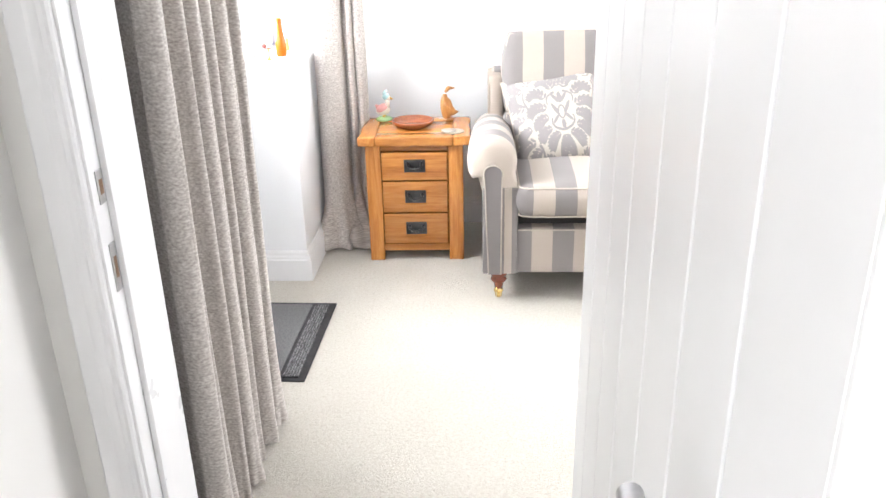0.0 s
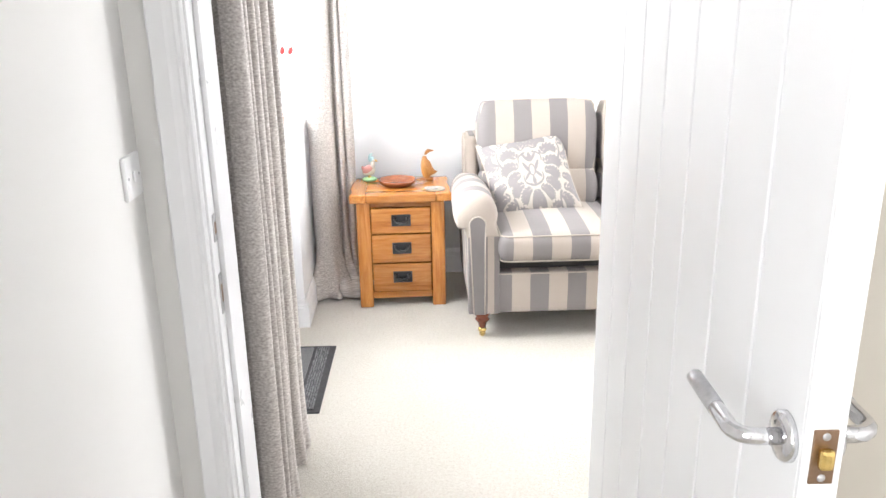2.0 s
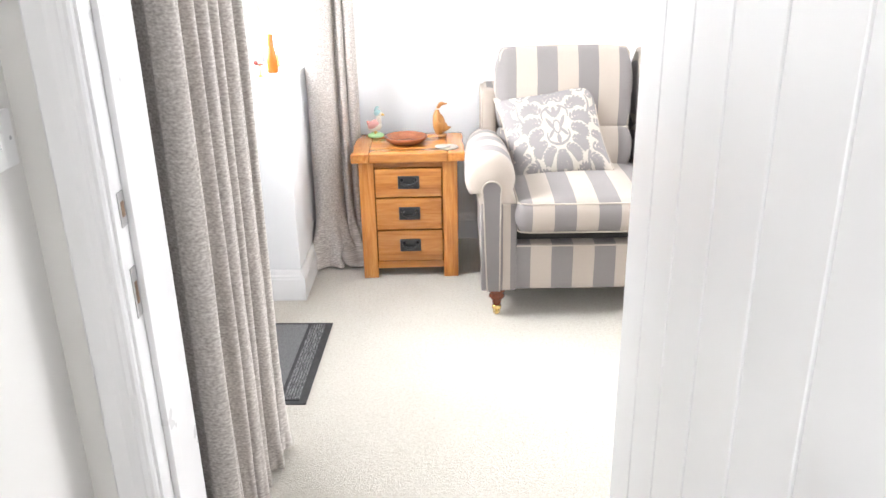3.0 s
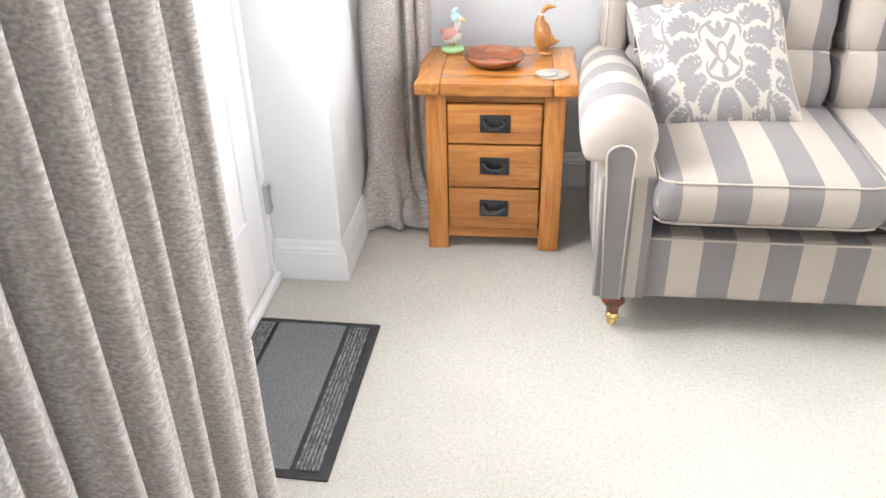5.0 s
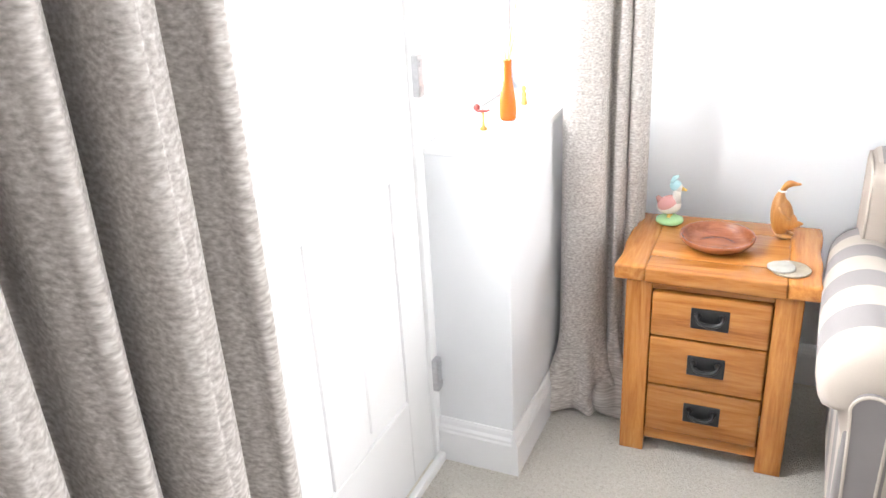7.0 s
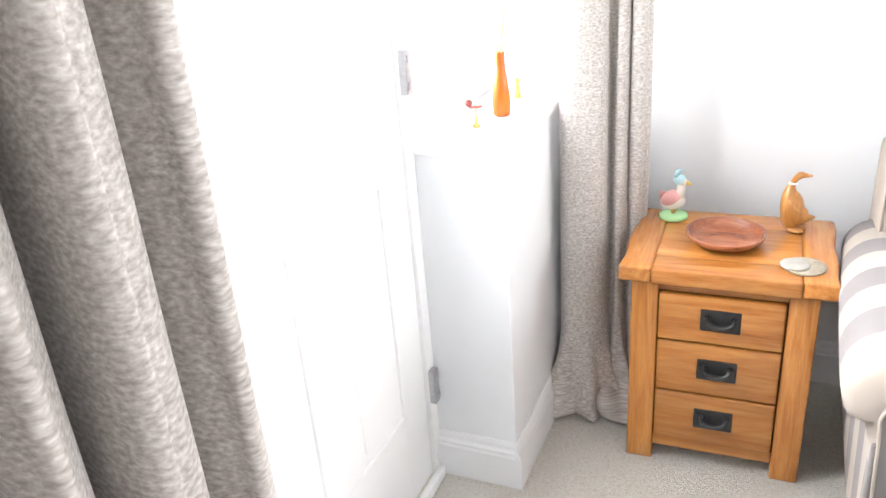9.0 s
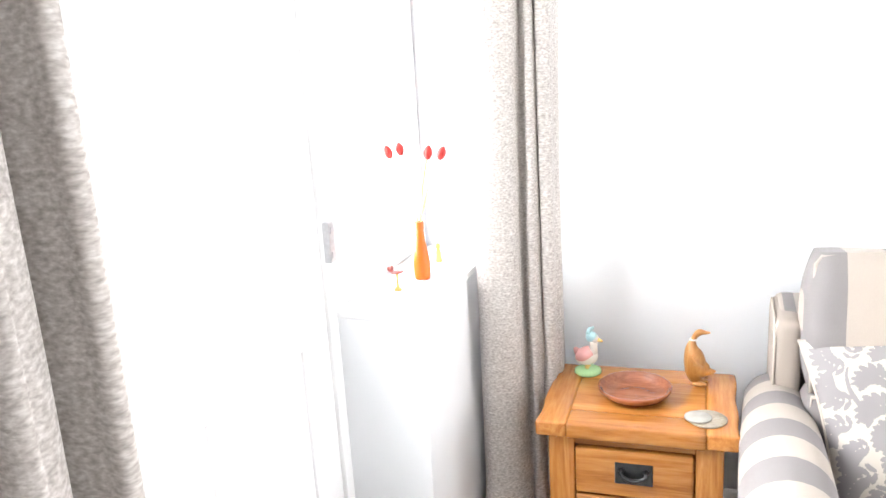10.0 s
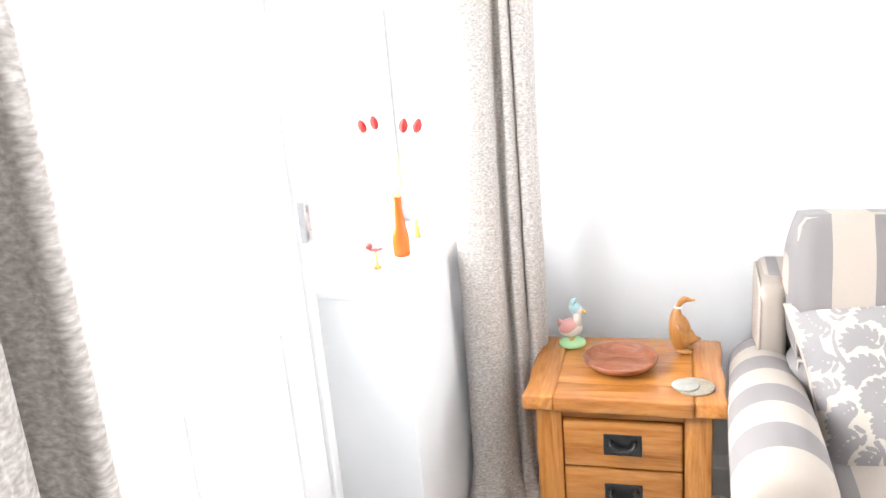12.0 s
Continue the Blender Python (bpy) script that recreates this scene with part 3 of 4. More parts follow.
def gathered(arcs, steps):
    """A plan of rolls: each an arc from a to b that bulges out by a given amount."""
    rows = []
    for (ax, ay), (bx, by), (ox, oy) in arcs:
        for k in range(steps):
            t = k / steps
            lift = math.sin(math.pi * t) ** 0.75
            rows.append((ax + (bx - ax) * (t - 0.07 * math.sin(2 * math.pi * t)) + ox * lift, ay + (by - ay) * (t - 0.07 * math.sin(2 * math.pi * t)) + oy * lift))
    return rows


curtain("curtain", gathered([((-0.700, 3.900), (-0.562, 3.935), (0.012, -0.085)), ((-0.562, 3.935), (-0.522, 3.950), (0.006, -0.038)), ((-0.522, 3.950), (-0.486, 3.98), (0.004, -0.030)), ((-0.486, 3.98), (-0.505, 4.14), (0.010, 0.0))], 26), 2.28, "silver taupe jacquard curtain drawn back beside the window", 0.115, 5.0)


# ---- door mat ----
def door_mat():
    root = thing("door_mat", Matrix.Translation((-0.744, 2.925, 0.0)) @ pose(0, 0, 0, 0, 0, -1.2), "grey barrier door mat with black rubber edge, lying on carpet", "door mat")
    wx, wy = 0.190, 0.308
    part("rubber_edge", box_mesh(-wx, wx, -wy, wy, 0.001, 0.005, 0.002), RUBBER, root, "black rubber edge")
    part("centre_field", box_mesh(-0.112, 0.092, -wy + 0.022, wy - 0.022, 0.0045, 0.0095, 0.002), MAT_PLAIN, root, "plain grey pile")
    for a, c in ((-0.170, -0.124), (0.104, 0.164)):
        field = part("ribbed_band", box_mesh(a, c, -wy + 0.022, wy - 0.022, 0.0045, 0.0075, 0.001), RUBBER, root, "ribbed black and grey band")
        for k in range(6):
            x = a + (c - a) * (k + 0.5) / 6
            part("rib", box_mesh(x - 0.0034, x + 0.0034, -wy + 0.026, wy - 0.026, 0.0070, 0.0108, 0.0015), MAT_RIB, field)


door_mat()


# ---- bedside chest ----
def bedside_chest():
    x0, x1, yf, yb = -0.4935, 0.0075, 3.674, 4.068
    cx, cy = (x0 + x1) / 2, (yf + yb) / 2
    root = thing("bedside_chest", Matrix.Translation((cx, cy, 0)) @ pose(0, 0, 0, 0, 0, 1.3), "honey oak three-drawer bedside chest with black iron handles", "chest of drawers")
    hw, hd = (x1 - x0) / 2, (yb - yf) / 2
    rng = random.Random(4)

    def board(name, a, c, y0, y1, z0, z1, mat, parent, wane=0.0, axis=0, bevel=0.006):
        bm = box_mesh(a, c, y0, y1, z0, z1)
        bmesh.ops.subdivide_edges(bm, edges=[e for e in bm.edges if abs((e.verts[0].co - e.verts[1].co)[axis]) > 0.05], cuts=12, use_grid_fill=True)
        bmesh.ops.bevel(bm, geom=[e for e in bm.edges if e.is_manifold and e.calc_face_angle(0) > 1.0], offset=bevel, segments=3, affect="EDGES", profile=0.5)
        if wane:
            sx = rng.uniform(0, 50)
            for v in bm.verts:
                d = noise.noise((v.co[axis] * 11 + sx, 0.3, sx)) * wane
                o = 1 - axis
                mid = (y0 + y1) / 2 if o == 1 else (a + c) / 2
                half = (y1 - y0) / 2 if o == 1 else (c - a) / 2
                edge = (v.co[o] - mid) / half
                v.co[o] += d * max(0.0, edge if wane > 0 else -edge)
        return part(name, bm, mat, parent, "", True)

    zt0, zt1 = 0.556, 0.600
    top = part("top", box_mesh(-hw + 0.02, hw - 0.02, -hd + 0.012, hd - 0.012, zt0 + 0.006, zt1 - 0.005), OAK_X, root)
    board("end_board", -hw, -hw + 0.078, -hd + 0.004, hd, zt0, zt1, OAK_Y, top, -0.008, 1, 0.008)
    board("end_board", hw - 0.078, hw, -hd + 0.004, hd, zt0, zt1, OAK_Y, top, 0.008, 1, 0.008)
    a, c = -hw + 0.0795, hw - 0.0795
    board("front_board", a - 0.002, c + 0.002, -hd, -hd + 0.088, zt0, zt1, OAK_X, top, -0.004, 0, 0.007)
    board("plank", a, c, -hd + 0.0895, hd - 0.0925, zt0, zt1 - 0.001, OAK_X, top, 0, 0, 0.002)
    board("plank", a, c, hd - 0.091, hd, zt0, zt1, OAK_X, top, 0, 0, 0.004)
    lw = 0.068
    fx0, fx1, ff, fb = -hw + 0.027, hw - 0.034, -hd + 0.026, hd - 0.025
    for lx in (fx0, fx1 - lw):
        for ly in (ff, fb - lw):
            leg = board("leg", lx, lx + lw, ly, ly + lw, 0.0, zt0, OAK_Z, root, 0, 2, 0.004)
    for sx in (fx0 + 0.012, fx1 - 0.030):
        part("side_panel", box_mesh(sx, sx + 0.018, ff + lw, fb - lw, 0.055, zt0, 0.002), OAK_Z, root)
    part("back_panel", box_mesh(fx0 + lw, fx1 - lw, fb - 0.025, fb - 0.010, 0.055, zt0), OAK_X, root)
    d0, d1 = fx0 + lw, fx1 - lw
    board("bottom_rail", d0, d1, ff + 0.006, ff + 0.030, 0.046, 0.082, OAK_X, root, 0, 0, 0.003)
    board("top_rail", d0, d1, ff + 0.006, ff + 0.030, 0.528, zt0, OAK_X, root, 0, 0, 0.003)
    part("inside_board", box_mesh(d0, d1, ff + 0.03, fb - 0.03, 0.060, 0.078), OAK_X, root)
    for z0, z1 in ((0.086, 0.234), (0.239, 0.388), (0.393, 0.524)):
        drawer = board("drawer", d0 + 0.003, d1 - 0.003, ff - 0.006, ff + 0.020, z0, z1, OAK_X, root, 0, 0, 0.006)
        part("drawer_box", box_mesh(d0 + 0.012, d1 - 0.012, ff + 0.020, fb - 0.04, z0 + 0.012, z1 - 0.02), OAK_Y, drawer)
        mx, mz = (d0 + d1) / 2 + 0.001, (z0 + z1) / 2 + 0.004
        hx, hz = 0.048, 0.030
        bm = box_mesh(mx - hx, mx + hx, ff - 0.0085, ff - 0.005, mz - hz, mz + hz, 0.002)
        plate = part("handle", bm, IRON, drawer, "blackened iron handle plate with drop pull")
        bm = bmesh.new()
        for s in (-1, 1):
            lathe_bm = bmesh.new()
            lathe(lathe_bm, [(0.008, 0), (0.008, 0.004), (0.005, 0.010), (0.004, 0.014), (0.002, 0.015)], 14)
            bmesh.ops.rotate(lathe_bm, verts=lathe_bm.verts, matrix=Matrix.Rotation(radians(90), 3, "X"))
            bmesh.ops.translate(lathe_bm, verts=lathe_bm.verts, vec=(mx + s * 0.031, ff - 0.008, mz + 0.010))
            tmp = bpy.data.meshes.new("tmp")
            lathe_bm.to_mesh(tmp)
            lathe_bm.free()
            bm.from_mesh(tmp)
            bpy.data.meshes.remove(tmp)
        arc = [(mx + 0.032 * math.cos(t), ff - 0.020 - 0.004 * math.sin(-t), mz + 0.009 + 0.019 * math.sin(t)) for t in [math.pi * (1 + k / 16) for k in range(17)]]
        tube(bm, arc, [0.0035 + 0.0022 * math.sin(math.pi * k / 16) for k in range(17)], 10)
        pull = part("pull", bm, PULL_IRON, None, "worn iron drop pull", True)
        pull.parent = drawer
    return root


bedside_chest()


# ---- sofa ----
def sofa():
    root = thing("sofa", Matrix.Translation((0, 0, 0)), "two-seat sofa in grey and cream striped cloth with scroll arms", "sofa")
    L, R = 0.0, 1.53
    ya, yb = 3.25, 4.16
    # frame under the seat
    part("front_rail", box_mesh(L + 0.19, R - 0.19, ya + 0.005, ya + 0.10, 0.130, 0.326, 0.016, 4), STRIPE_X, root, "", True)
    bm = bmesh.new()
    tube(bm, [(L + 0.20 + 0.06 * k, ya + 0.006, 0.320) for k in range(19)], 0.0035, 8)
    part("piping", bm, PIPING, root, "cream piping", True)
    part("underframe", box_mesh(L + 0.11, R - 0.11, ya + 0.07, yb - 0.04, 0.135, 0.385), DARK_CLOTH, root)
    # back frame
    bm = box_mesh(L + 0.10, R - 0.10, 3.98, yb, 0.14, 0.83, 0.03, 4)
    part("back_frame", bm, STRIPE_NARROW, root, "", True)
    for s, x in ((1, L), (-1, R)):
        def X(v):
            return x + s * v
        # scroll arm: upright, roll, pleated front and piped facing
        outline = [(0.075, 0.13), (0.062, 0.48), (0.045, 0.53)]
        cxr, czr, rad = 0.101, 0.588, 0.100
        for k in range(0, 19):
            a = radians(215 - k * 13.3)
            outline.append((cxr + rad * math.cos(a), czr + rad * 1.02 * math.sin(a)))
        outline += [(0.205, 0.50), (0.205, 0.13)]
        bm = bmesh.new()
        rows = []
        for j in range(25):
            t = j / 24
            y = ya + 0.004 + (yb - 0.12 - ya) * t
            shrink = 1.0 - 0.30 * max(0.0, 1 - (y - ya) / 0.055) ** 2.2
            row = []
            for px, pz in outline:
                qx, qz = px, pz
                if pz > 0.5:
                    qx, qz = cxr + 0.008 + (px - cxr - 0.008) * shrink, czr + (pz - czr) * shrink
                    taper = 1 - 0.18 * t * t
                    qx, qz = cxr + 0.05 + (qx - cxr - 0.05) * taper, czr + (qz - czr) * taper
                    rise = 0.006 * math.sin(math.pi * t) - 0.045 * t * t
                    qz += rise * (1 if pz > 0.55 else 0.3)
                    pleat = 1 + 0.022 * max(0.0, 1 - (y - ya) / 0.075) * math.sin(2.1 * len(row) + 0.4)
                    qx, qz = cxr + (qx - cxr) * pleat, czr + (qz - czr) * pleat
                row.append(bm.verts.new((X(qx), y, qz)))
            rows.append(row)
        for a, c in zip(rows, rows[1:]):
            for k in range(len(outline) - 1):
                bm.faces.new((a[k], a[k + 1], c[k + 1], c[k]))
        bm.faces.new(rows[0])
        bm.faces.new(list(reversed(rows[-1])))
        bmesh.ops.recalc_face_normals(bm, faces=bm.faces)
        arm = part("arm", bm, STRIPE_ARM, root, "", True)
        # outer and front facing of the arm
        part("arm_front", box_mesh(min(X(0.063), X(0.205)), max(X(0.063), X(0.205)), ya - 0.004, ya + 0.03, 0.130, 0.50, 0.008, 3), STRIPE_NARROW, root, "", True)
        bm = bmesh.new()
        rim = [(-0.020, 0.132), (-0.034, 0.50)] + [(0.036 * math.cos(a) - 0.003, 0.560 + 0.036 * math.sin(a)) for a in [math.pi * (1.1 - k * 1.2 / 14) for k in range(15)]] + [(0.030, 0.50), (0.028, 0.132)]
        front = [bm.verts.new((X(0.108 + u), ya - 0.014, w)) for u, w in rim]
        rear = [bm.verts.new((X(0.108 + u), ya + 0.01, w)) for u, w in rim]
        for k in range(len(rim) - 1):
            bm.faces.new((front[k], front[k + 1], rear[k + 1], rear[k]))
        bm.faces.new(front)
        bmesh.ops.recalc_face_normals(bm, faces=bm.faces)
        facing = part("arm_facing", bm, GREY_PANEL, root, "grey cloth facing on the arm")
        bm = bmesh.new()
        tube(bm, [(X(0.108 + u * 1.04), ya - 0.013, w) for u, w in rim], 0.0035, 8)
        part("arm_piping", bm, PIPING, facing, "cream piping", True)
        # turned foot and brass castor
        fx = X(0.130)
        for fy in (ya + 0.05, yb - 0.10):
            bm = bmesh.new()
            lathe(bm, [(0.030, 0.134), (0.036, 0.126), (0.038, 0.116), (0.034, 0.106), (0.027, 0.100), (0.031, 0.094), (0.034, 0.086), (0.029, 0.078), (0.022, 0.070), (0.019, 0.060), (0.017, 0.046)][::-1], 28, (fx, fy, 0))
            foot = part("foot", bm, MAHOGANY, root, "turned mahogany foot", True)
            bm = bmesh.new()
            lathe(bm, [(0.014, 0.026), (0.020, 0.030), (0.020, 0.036), (0.017, 0.047)], 24, (fx, fy, 0))
            for sx in (-1, 1):
                block(bm, fx + sx * 0.012 - 0.002, fx + sx * 0.012 + 0.002, fy - 0.010, fy + 0.010, 0.008, 0.030, 0.001)
            wheel = bmesh.ops.create_cone(bm, cap_ends=True, segments=20, radius1=0.0145, radius2=0.0145, depth=0.016, matrix=Matrix.Translation((fx, fy, 0.0145)) @ Matrix.Rotation(radians(90), 4, "Y"))
            part("castor", bm, BRASS, foot, "polished brass castor", True)
    # wing at the end of the back
    for s, x in ((1, L), (-1, R)):
        bm = box_mesh(min(x + s * 0.09, x + s * 0.16), max(x + s * 0.09, x + s * 0.16), 3.90, yb - 0.02, 0.50, 0.825, 0.026, 4)
        wing = part("wing", bm, CREAM_PANEL, root, "cream cloth wing", True)
        bm = bmesh.new()
        wx = x + s * 0.094
        tube(bm, [(wx, 3.905, 0.52), (wx, 3.904, 0.78), (wx, 3.92, 0.815), (wx, 3.98, 0.824), (wx, yb - 0.06, 0.824)], 0.0035, 8)
        part("wing_piping", bm, PIPING, wing, "cream piping", True)
    mid = (L + R) / 2
    for k, (a, c) in enumerate(((L + 0.205, mid), (mid, R - 0.205))):
        w = c - a + 0.016
        bm = cushion_mesh(w, 0.66, 0.125, 0.022, 0.02)
        bmesh.ops.translate(bm, verts=bm.verts, vec=((a + c) / 2, 3.535, 0.452))
        seat = part("seat_cushion", bm, STRIPE_X, root, "", True)
        for z in (0.508, 0.392):
            bm = bmesh.new()
            xa, xc = (a + c) / 2 - w / 2 + 0.012, (a + c) / 2 + w / 2 - 0.012
            tube(bm, [(xa - 0.002, 3.50, z), (xa - 0.002, 3.24, z), (xa + 0.012, 3.222, z)] + [(xa + (xc - xa) * j / 12, 3.213, z) for j in range(1, 12)] + [(xc - 0.012, 3.222, z), (xc + 0.002, 3.24, z), (xc + 0.002, 3.50, z)], 0.0035, 8)
            part("seat_piping", bm, PIPING, seat, "cream piping", True)
        wb = w + 0.012
        xc = (a + c) / 2 - 0.030 * (1 if k == 0 else -1)
        lean = Matrix.Translation((xc, 3.90, 0.835)) @ pose(0, 0, 0, -10, 0, 0)
        bm = cushion_mesh(wb, 0.17, 0.36, 0.004, 0.035)
        for v in bm.verts:
            v.co.y *= 1.0 + 0.25 * (1 - (2 * v.co.x / wb) ** 2) * (1 - (v.co.z / 0.20) ** 2)
        for v in bm.verts:
            a2, h2 = 2 * v.co.x / wb, v.co.z / 0.18
            v.co.x *= 1 - 0.012 * max(0.0, h2) ** 5 - 0.02 * (1 - min(1, abs(h2 + 0.25) * 5)) * (abs(h2 + 0.25) < 0.2)
            v.co.z -= 0.009 * abs(a2) ** 7 * (1 if h2 > 0.6 else 0)
            v.co.z += 0.008 * noise.noise((v.co.x * 5, 3.0 + k, 0)) * (h2 > 0.5)
        bmesh.ops.transform(bm, matrix=lean, verts=bm.verts)
        upper = part("back_cushion", bm, STRIPE_BACK, root, "", True)
        bm = bmesh.new()
        hw2 = wb / 2 - 0.012
        ring = [(-hw2, -0.168), (-hw2 - 0.004, 0), (-hw2 + 0.001, 0.150), (-hw2 + 0.014, 0.169), (-hw2 + 0.10, 0.178), (0, 0.180), (hw2 - 0.10, 0.178), (hw2 - 0.014, 0.169), (hw2 - 0.001, 0.150), (hw2 + 0.004, 0), (hw2, -0.168)]
        tube(bm, [lean @ Vector((u, -0.078, v)) for u, v in ring], 0.005, 8)
        part("back_piping", bm, PIPING, upper, "cream piping", True)
        lean = Matrix.Translation((xc, 3.845, 0.580)) @ pose(0, 0, 0, -8, 0, 0)
        bm = cushion_mesh(wb, 0.17, 0.185, 0.004, 0.04)
        for v in bm.verts:
            v.co.y *= 1.0 + 0.18 * (1 - (2 * v.co.x / wb) ** 2)
        bmesh.ops.transform(bm, matrix=lean, verts=bm.verts)
        lower = part("lumbar_cushion", bm, STRIPE_BACK, root, "", True)
        bm = bmesh.new()
        ring = [(hw2, 0.088), (0, 0.092), (-hw2, 0.088), (-hw2 - 0.003, 0), (-hw2, -0.085), (0, -0.09), (hw2, -0.085), (hw2 + 0.003, 0)]
        tube(bm, [lean @ Vector((u, -0.080, v)) for u, v in ring], 0.005, 8, True)
        part("lumbar_piping", bm, PIPING, lower, "cream piping", True)
    return root


sofa()


def damask_mask():
    """The woven figure of the cushion: mirrored acanthus fronds round a lily, true where the grey thread shows."""
    ovals, gaps = [], []

    def oval(x, z, rx, rz, turn=0.0, cut=False):
        for m in (1, -1):
            (gaps if cut else ovals).append((m * x, z, rx, rz, math.cos(m * turn), math.sin(m * turn)))

    def frond(x0, z0, x1, z1, x2, z2, wide, lobes):
        """A curling frond: lobes in pairs along a bent rib, largest in the middle."""
        for k in range(lobes):
            t = (k + 0.5) / lobes
            px = (1 - t) ** 2 * x0 + 2 * t * (1 - t) * x1 + t * t * x2
            pz = (1 - t) ** 2 * z0 + 2 * t * (1 - t) * z1 + t * t * z2
            way = math.atan2(2 * (1 - t) * (z1 - z0) + 2 * t * (z2 - z1), 2 * (1 - t) * (x1 - x0) + 2 * t * (x2 - x1))
            grow = wide * 0.92 * (0.45 + 0.75 * math.sin(math.pi * (0.12 + 0.80 * t)))
            for side in (-1, 1):
                turn = way + side * (0.95 - 0.45 * t)
                oval(px + math.cos(turn) * grow * 0.62, pz + math.sin(turn) * grow * 0.62, grow * 0.60, grow * 0.25, turn)
        oval(x2, z2, wide * 0.42, wide * 0.36, 0.0)

    def stem(x0, z0, x1, z1, x2, z2, wide):
        """A thin scrolling stem, drawn out towards its end."""
        for k in range(22):
            t = k / 21
            oval((1 - t) ** 2 * x0 + 2 * t * (1 - t) * x1 + t * t * x2, (1 - t) ** 2 * z0 + 2 * t * (1 - t) * z1 + t * t * z2, wide * (1.1 - 0.6 * t), wide * (1.1 - 0.6 * t))

    # lily in the middle
    oval(0.0, 0.04, 0.075, 0.15)
    oval(0.0, 0.04, 0.045, 0.11, 0.0, True)
    oval(0.0, 0.05, 0.026, 0.075)
    oval(0.0, -0.21, 0.040, 0.10)
    oval(0.115, 0.12, 0.036, 0.14, -0.45)
    oval(0.120, -0.08, 0.032, 0.11, 0.65)
    oval(0.0, 0.34, 0.045, 0.12)
    oval(0.085, 0.34, 0.034, 0.12, -0.55)
    stem(0.02, -0.32, 0.26, -0.26, 0.20, -0.06, 0.026)
    stem(0.10, 0.46, 0.30, 0.40, 0.24, 0.22, 0.024)
    # fronds that wreathe it
    frond(0.12, 0.50, 0.16, 0.78, 0.38, 0.70, 0.125, 8)
    frond(0.26, 0.34, 0.40, 0.58, 0.58, 0.42, 0.130, 8)
    frond(0.25, 0.14, 0.50, 0.26, 0.60, 0.06, 0.135, 8)
    frond(0.24, -0.02, 0.44, -0.02, 0.50, -0.22, 0.125, 8)
    frond(0.22, -0.26, 0.40, -0.26, 0.46, -0.48, 0.120, 8)
    frond(0.08, -0.38, 0.26, -0.42, 0.30, -0.66, 0.115, 8)
    frond(0.0, -0.40, 0.02, -0.60, 0.10, -0.80, 0.105, 8)
    frond(0.0, 0.56, 0.02, 0.74, 0.08, 0.88, 0.085, 6)
    # the neighbouring repeats that reach in from the seams
    stem(0.62, 0.20, 0.74, 0.44, 0.66, 0.60, 0.026)
    frond(0.66, 0.26, 0.92, 0.26, 0.88, 0.54, 0.130, 8)
    frond(0.66, 0.60, 0.90, 0.66, 0.86, 0.92, 0.130, 8)
    frond(0.62, 0.66, 0.56, 0.94, 0.34, 0.92, 0.105, 7)
    frond(0.70, 0.00, 0.92, 0.10, 0.94, -0.14, 0.120, 7)
    frond(0.60, -0.20, 0.80, -0.22, 0.84, -0.42, 0.120, 8)
    frond(0.56, -0.46, 0.86, -0.48, 0.90, -0.74, 0.135, 8)
    frond(0.50, -0.62, 0.66, -0.70, 0.66, -0.92, 0.120, 7)
    frond(0.24, -0.92, 0.34, -0.78, 0.46, -0.82, 0.085, 6)
    stem(0.52, -0.56, 0.44, -0.70, 0.50, -0.92, 0.026)

    def woven(a, c):
        a -= 0.06

        def inside(rows):
            for x, z, rx, rz, co, si in rows:
                u, w = a - x, c - z
                if abs(u) < 0.2 and abs(w) < 0.2 and ((u * co + w * si) / rx) ** 2 + ((w * co - u * si) / rz) ** 2 < 1:
                    return True
            return False

        return inside(ovals[:2]) and not inside(gaps) or inside(ovals[4:])

    return woven


def scatter_cushion():
    m = Matrix.Translation((0.398, 3.712, 0.662)) @ pose(0, 0, 0, -34, -10, 2)
    root = thing("scatter_cushion", m, "square damask cushion in grey and cream, propped on the sofa", "cushion")
    size = 0.445
    bm = bmesh.new()
    bmesh.ops.create_grid(bm, x_segments=190, y_segments=190, size=size / 2, matrix=Matrix.Rotation(radians(90), 4, "X"))
    for v in list(bm.verts):
        a, c = 2 * v.co.x / size, 2 * v.co.z / size
        v.co.x *= 1 - 0.095 * (1 - c * c) * abs(a)
        v.co.z *= 1 - 0.095 * (1 - a * a) * abs(c)
        v.co.y = -0.075 * max(0.0, (1 - a ** 4) * (1 - c ** 4)) ** 0.62 + 0.006 * noise.noise((a * 3, c * 3, 1)) * (1 - a * a) * (1 - c * c)
    woven = damask_mask()
    for f in bm.faces:
        mid = f.calc_center_median()
        f.material_index = int(woven(2 * mid.x / size, 2 * mid.z / size))
    back = bmesh.ops.duplicate(bm, geom=bm.faces[:] + bm.edges[:] + bm.verts[:])
    for v in (g for g in back["geom"] if isinstance(g, bmesh.types.BMVert)):
        v.co.y = -v.co.y
    bmesh.ops.remove_doubles(bm, verts=bm.verts, dist=0.0008)
    bmesh.ops.recalc_face_normals(bm, faces=bm.faces)
    part("cover", bm, [DAMASK, DAMASK_LEAF], root, "", True)
    bm = bmesh.new()
    h = size / 2
    edge = []
    for k in range(4 * 12):
        side, t = divmod(k, 12)
        u = -1 + 2 * t / 12
        a, c = ((u, -1), (1, u), (-u, 1), (-1, -u))[side]
        edge.append((a * h * (1 - 0.095 * (1 - c * c)), 0, c * h * (1 - 0.095 * (1 - a * a))))
    tube(bm, edge, 0.0045, 8, True)
    part("piping", bm, PIPING, root, "cream piping", True)


scatter_cushion()


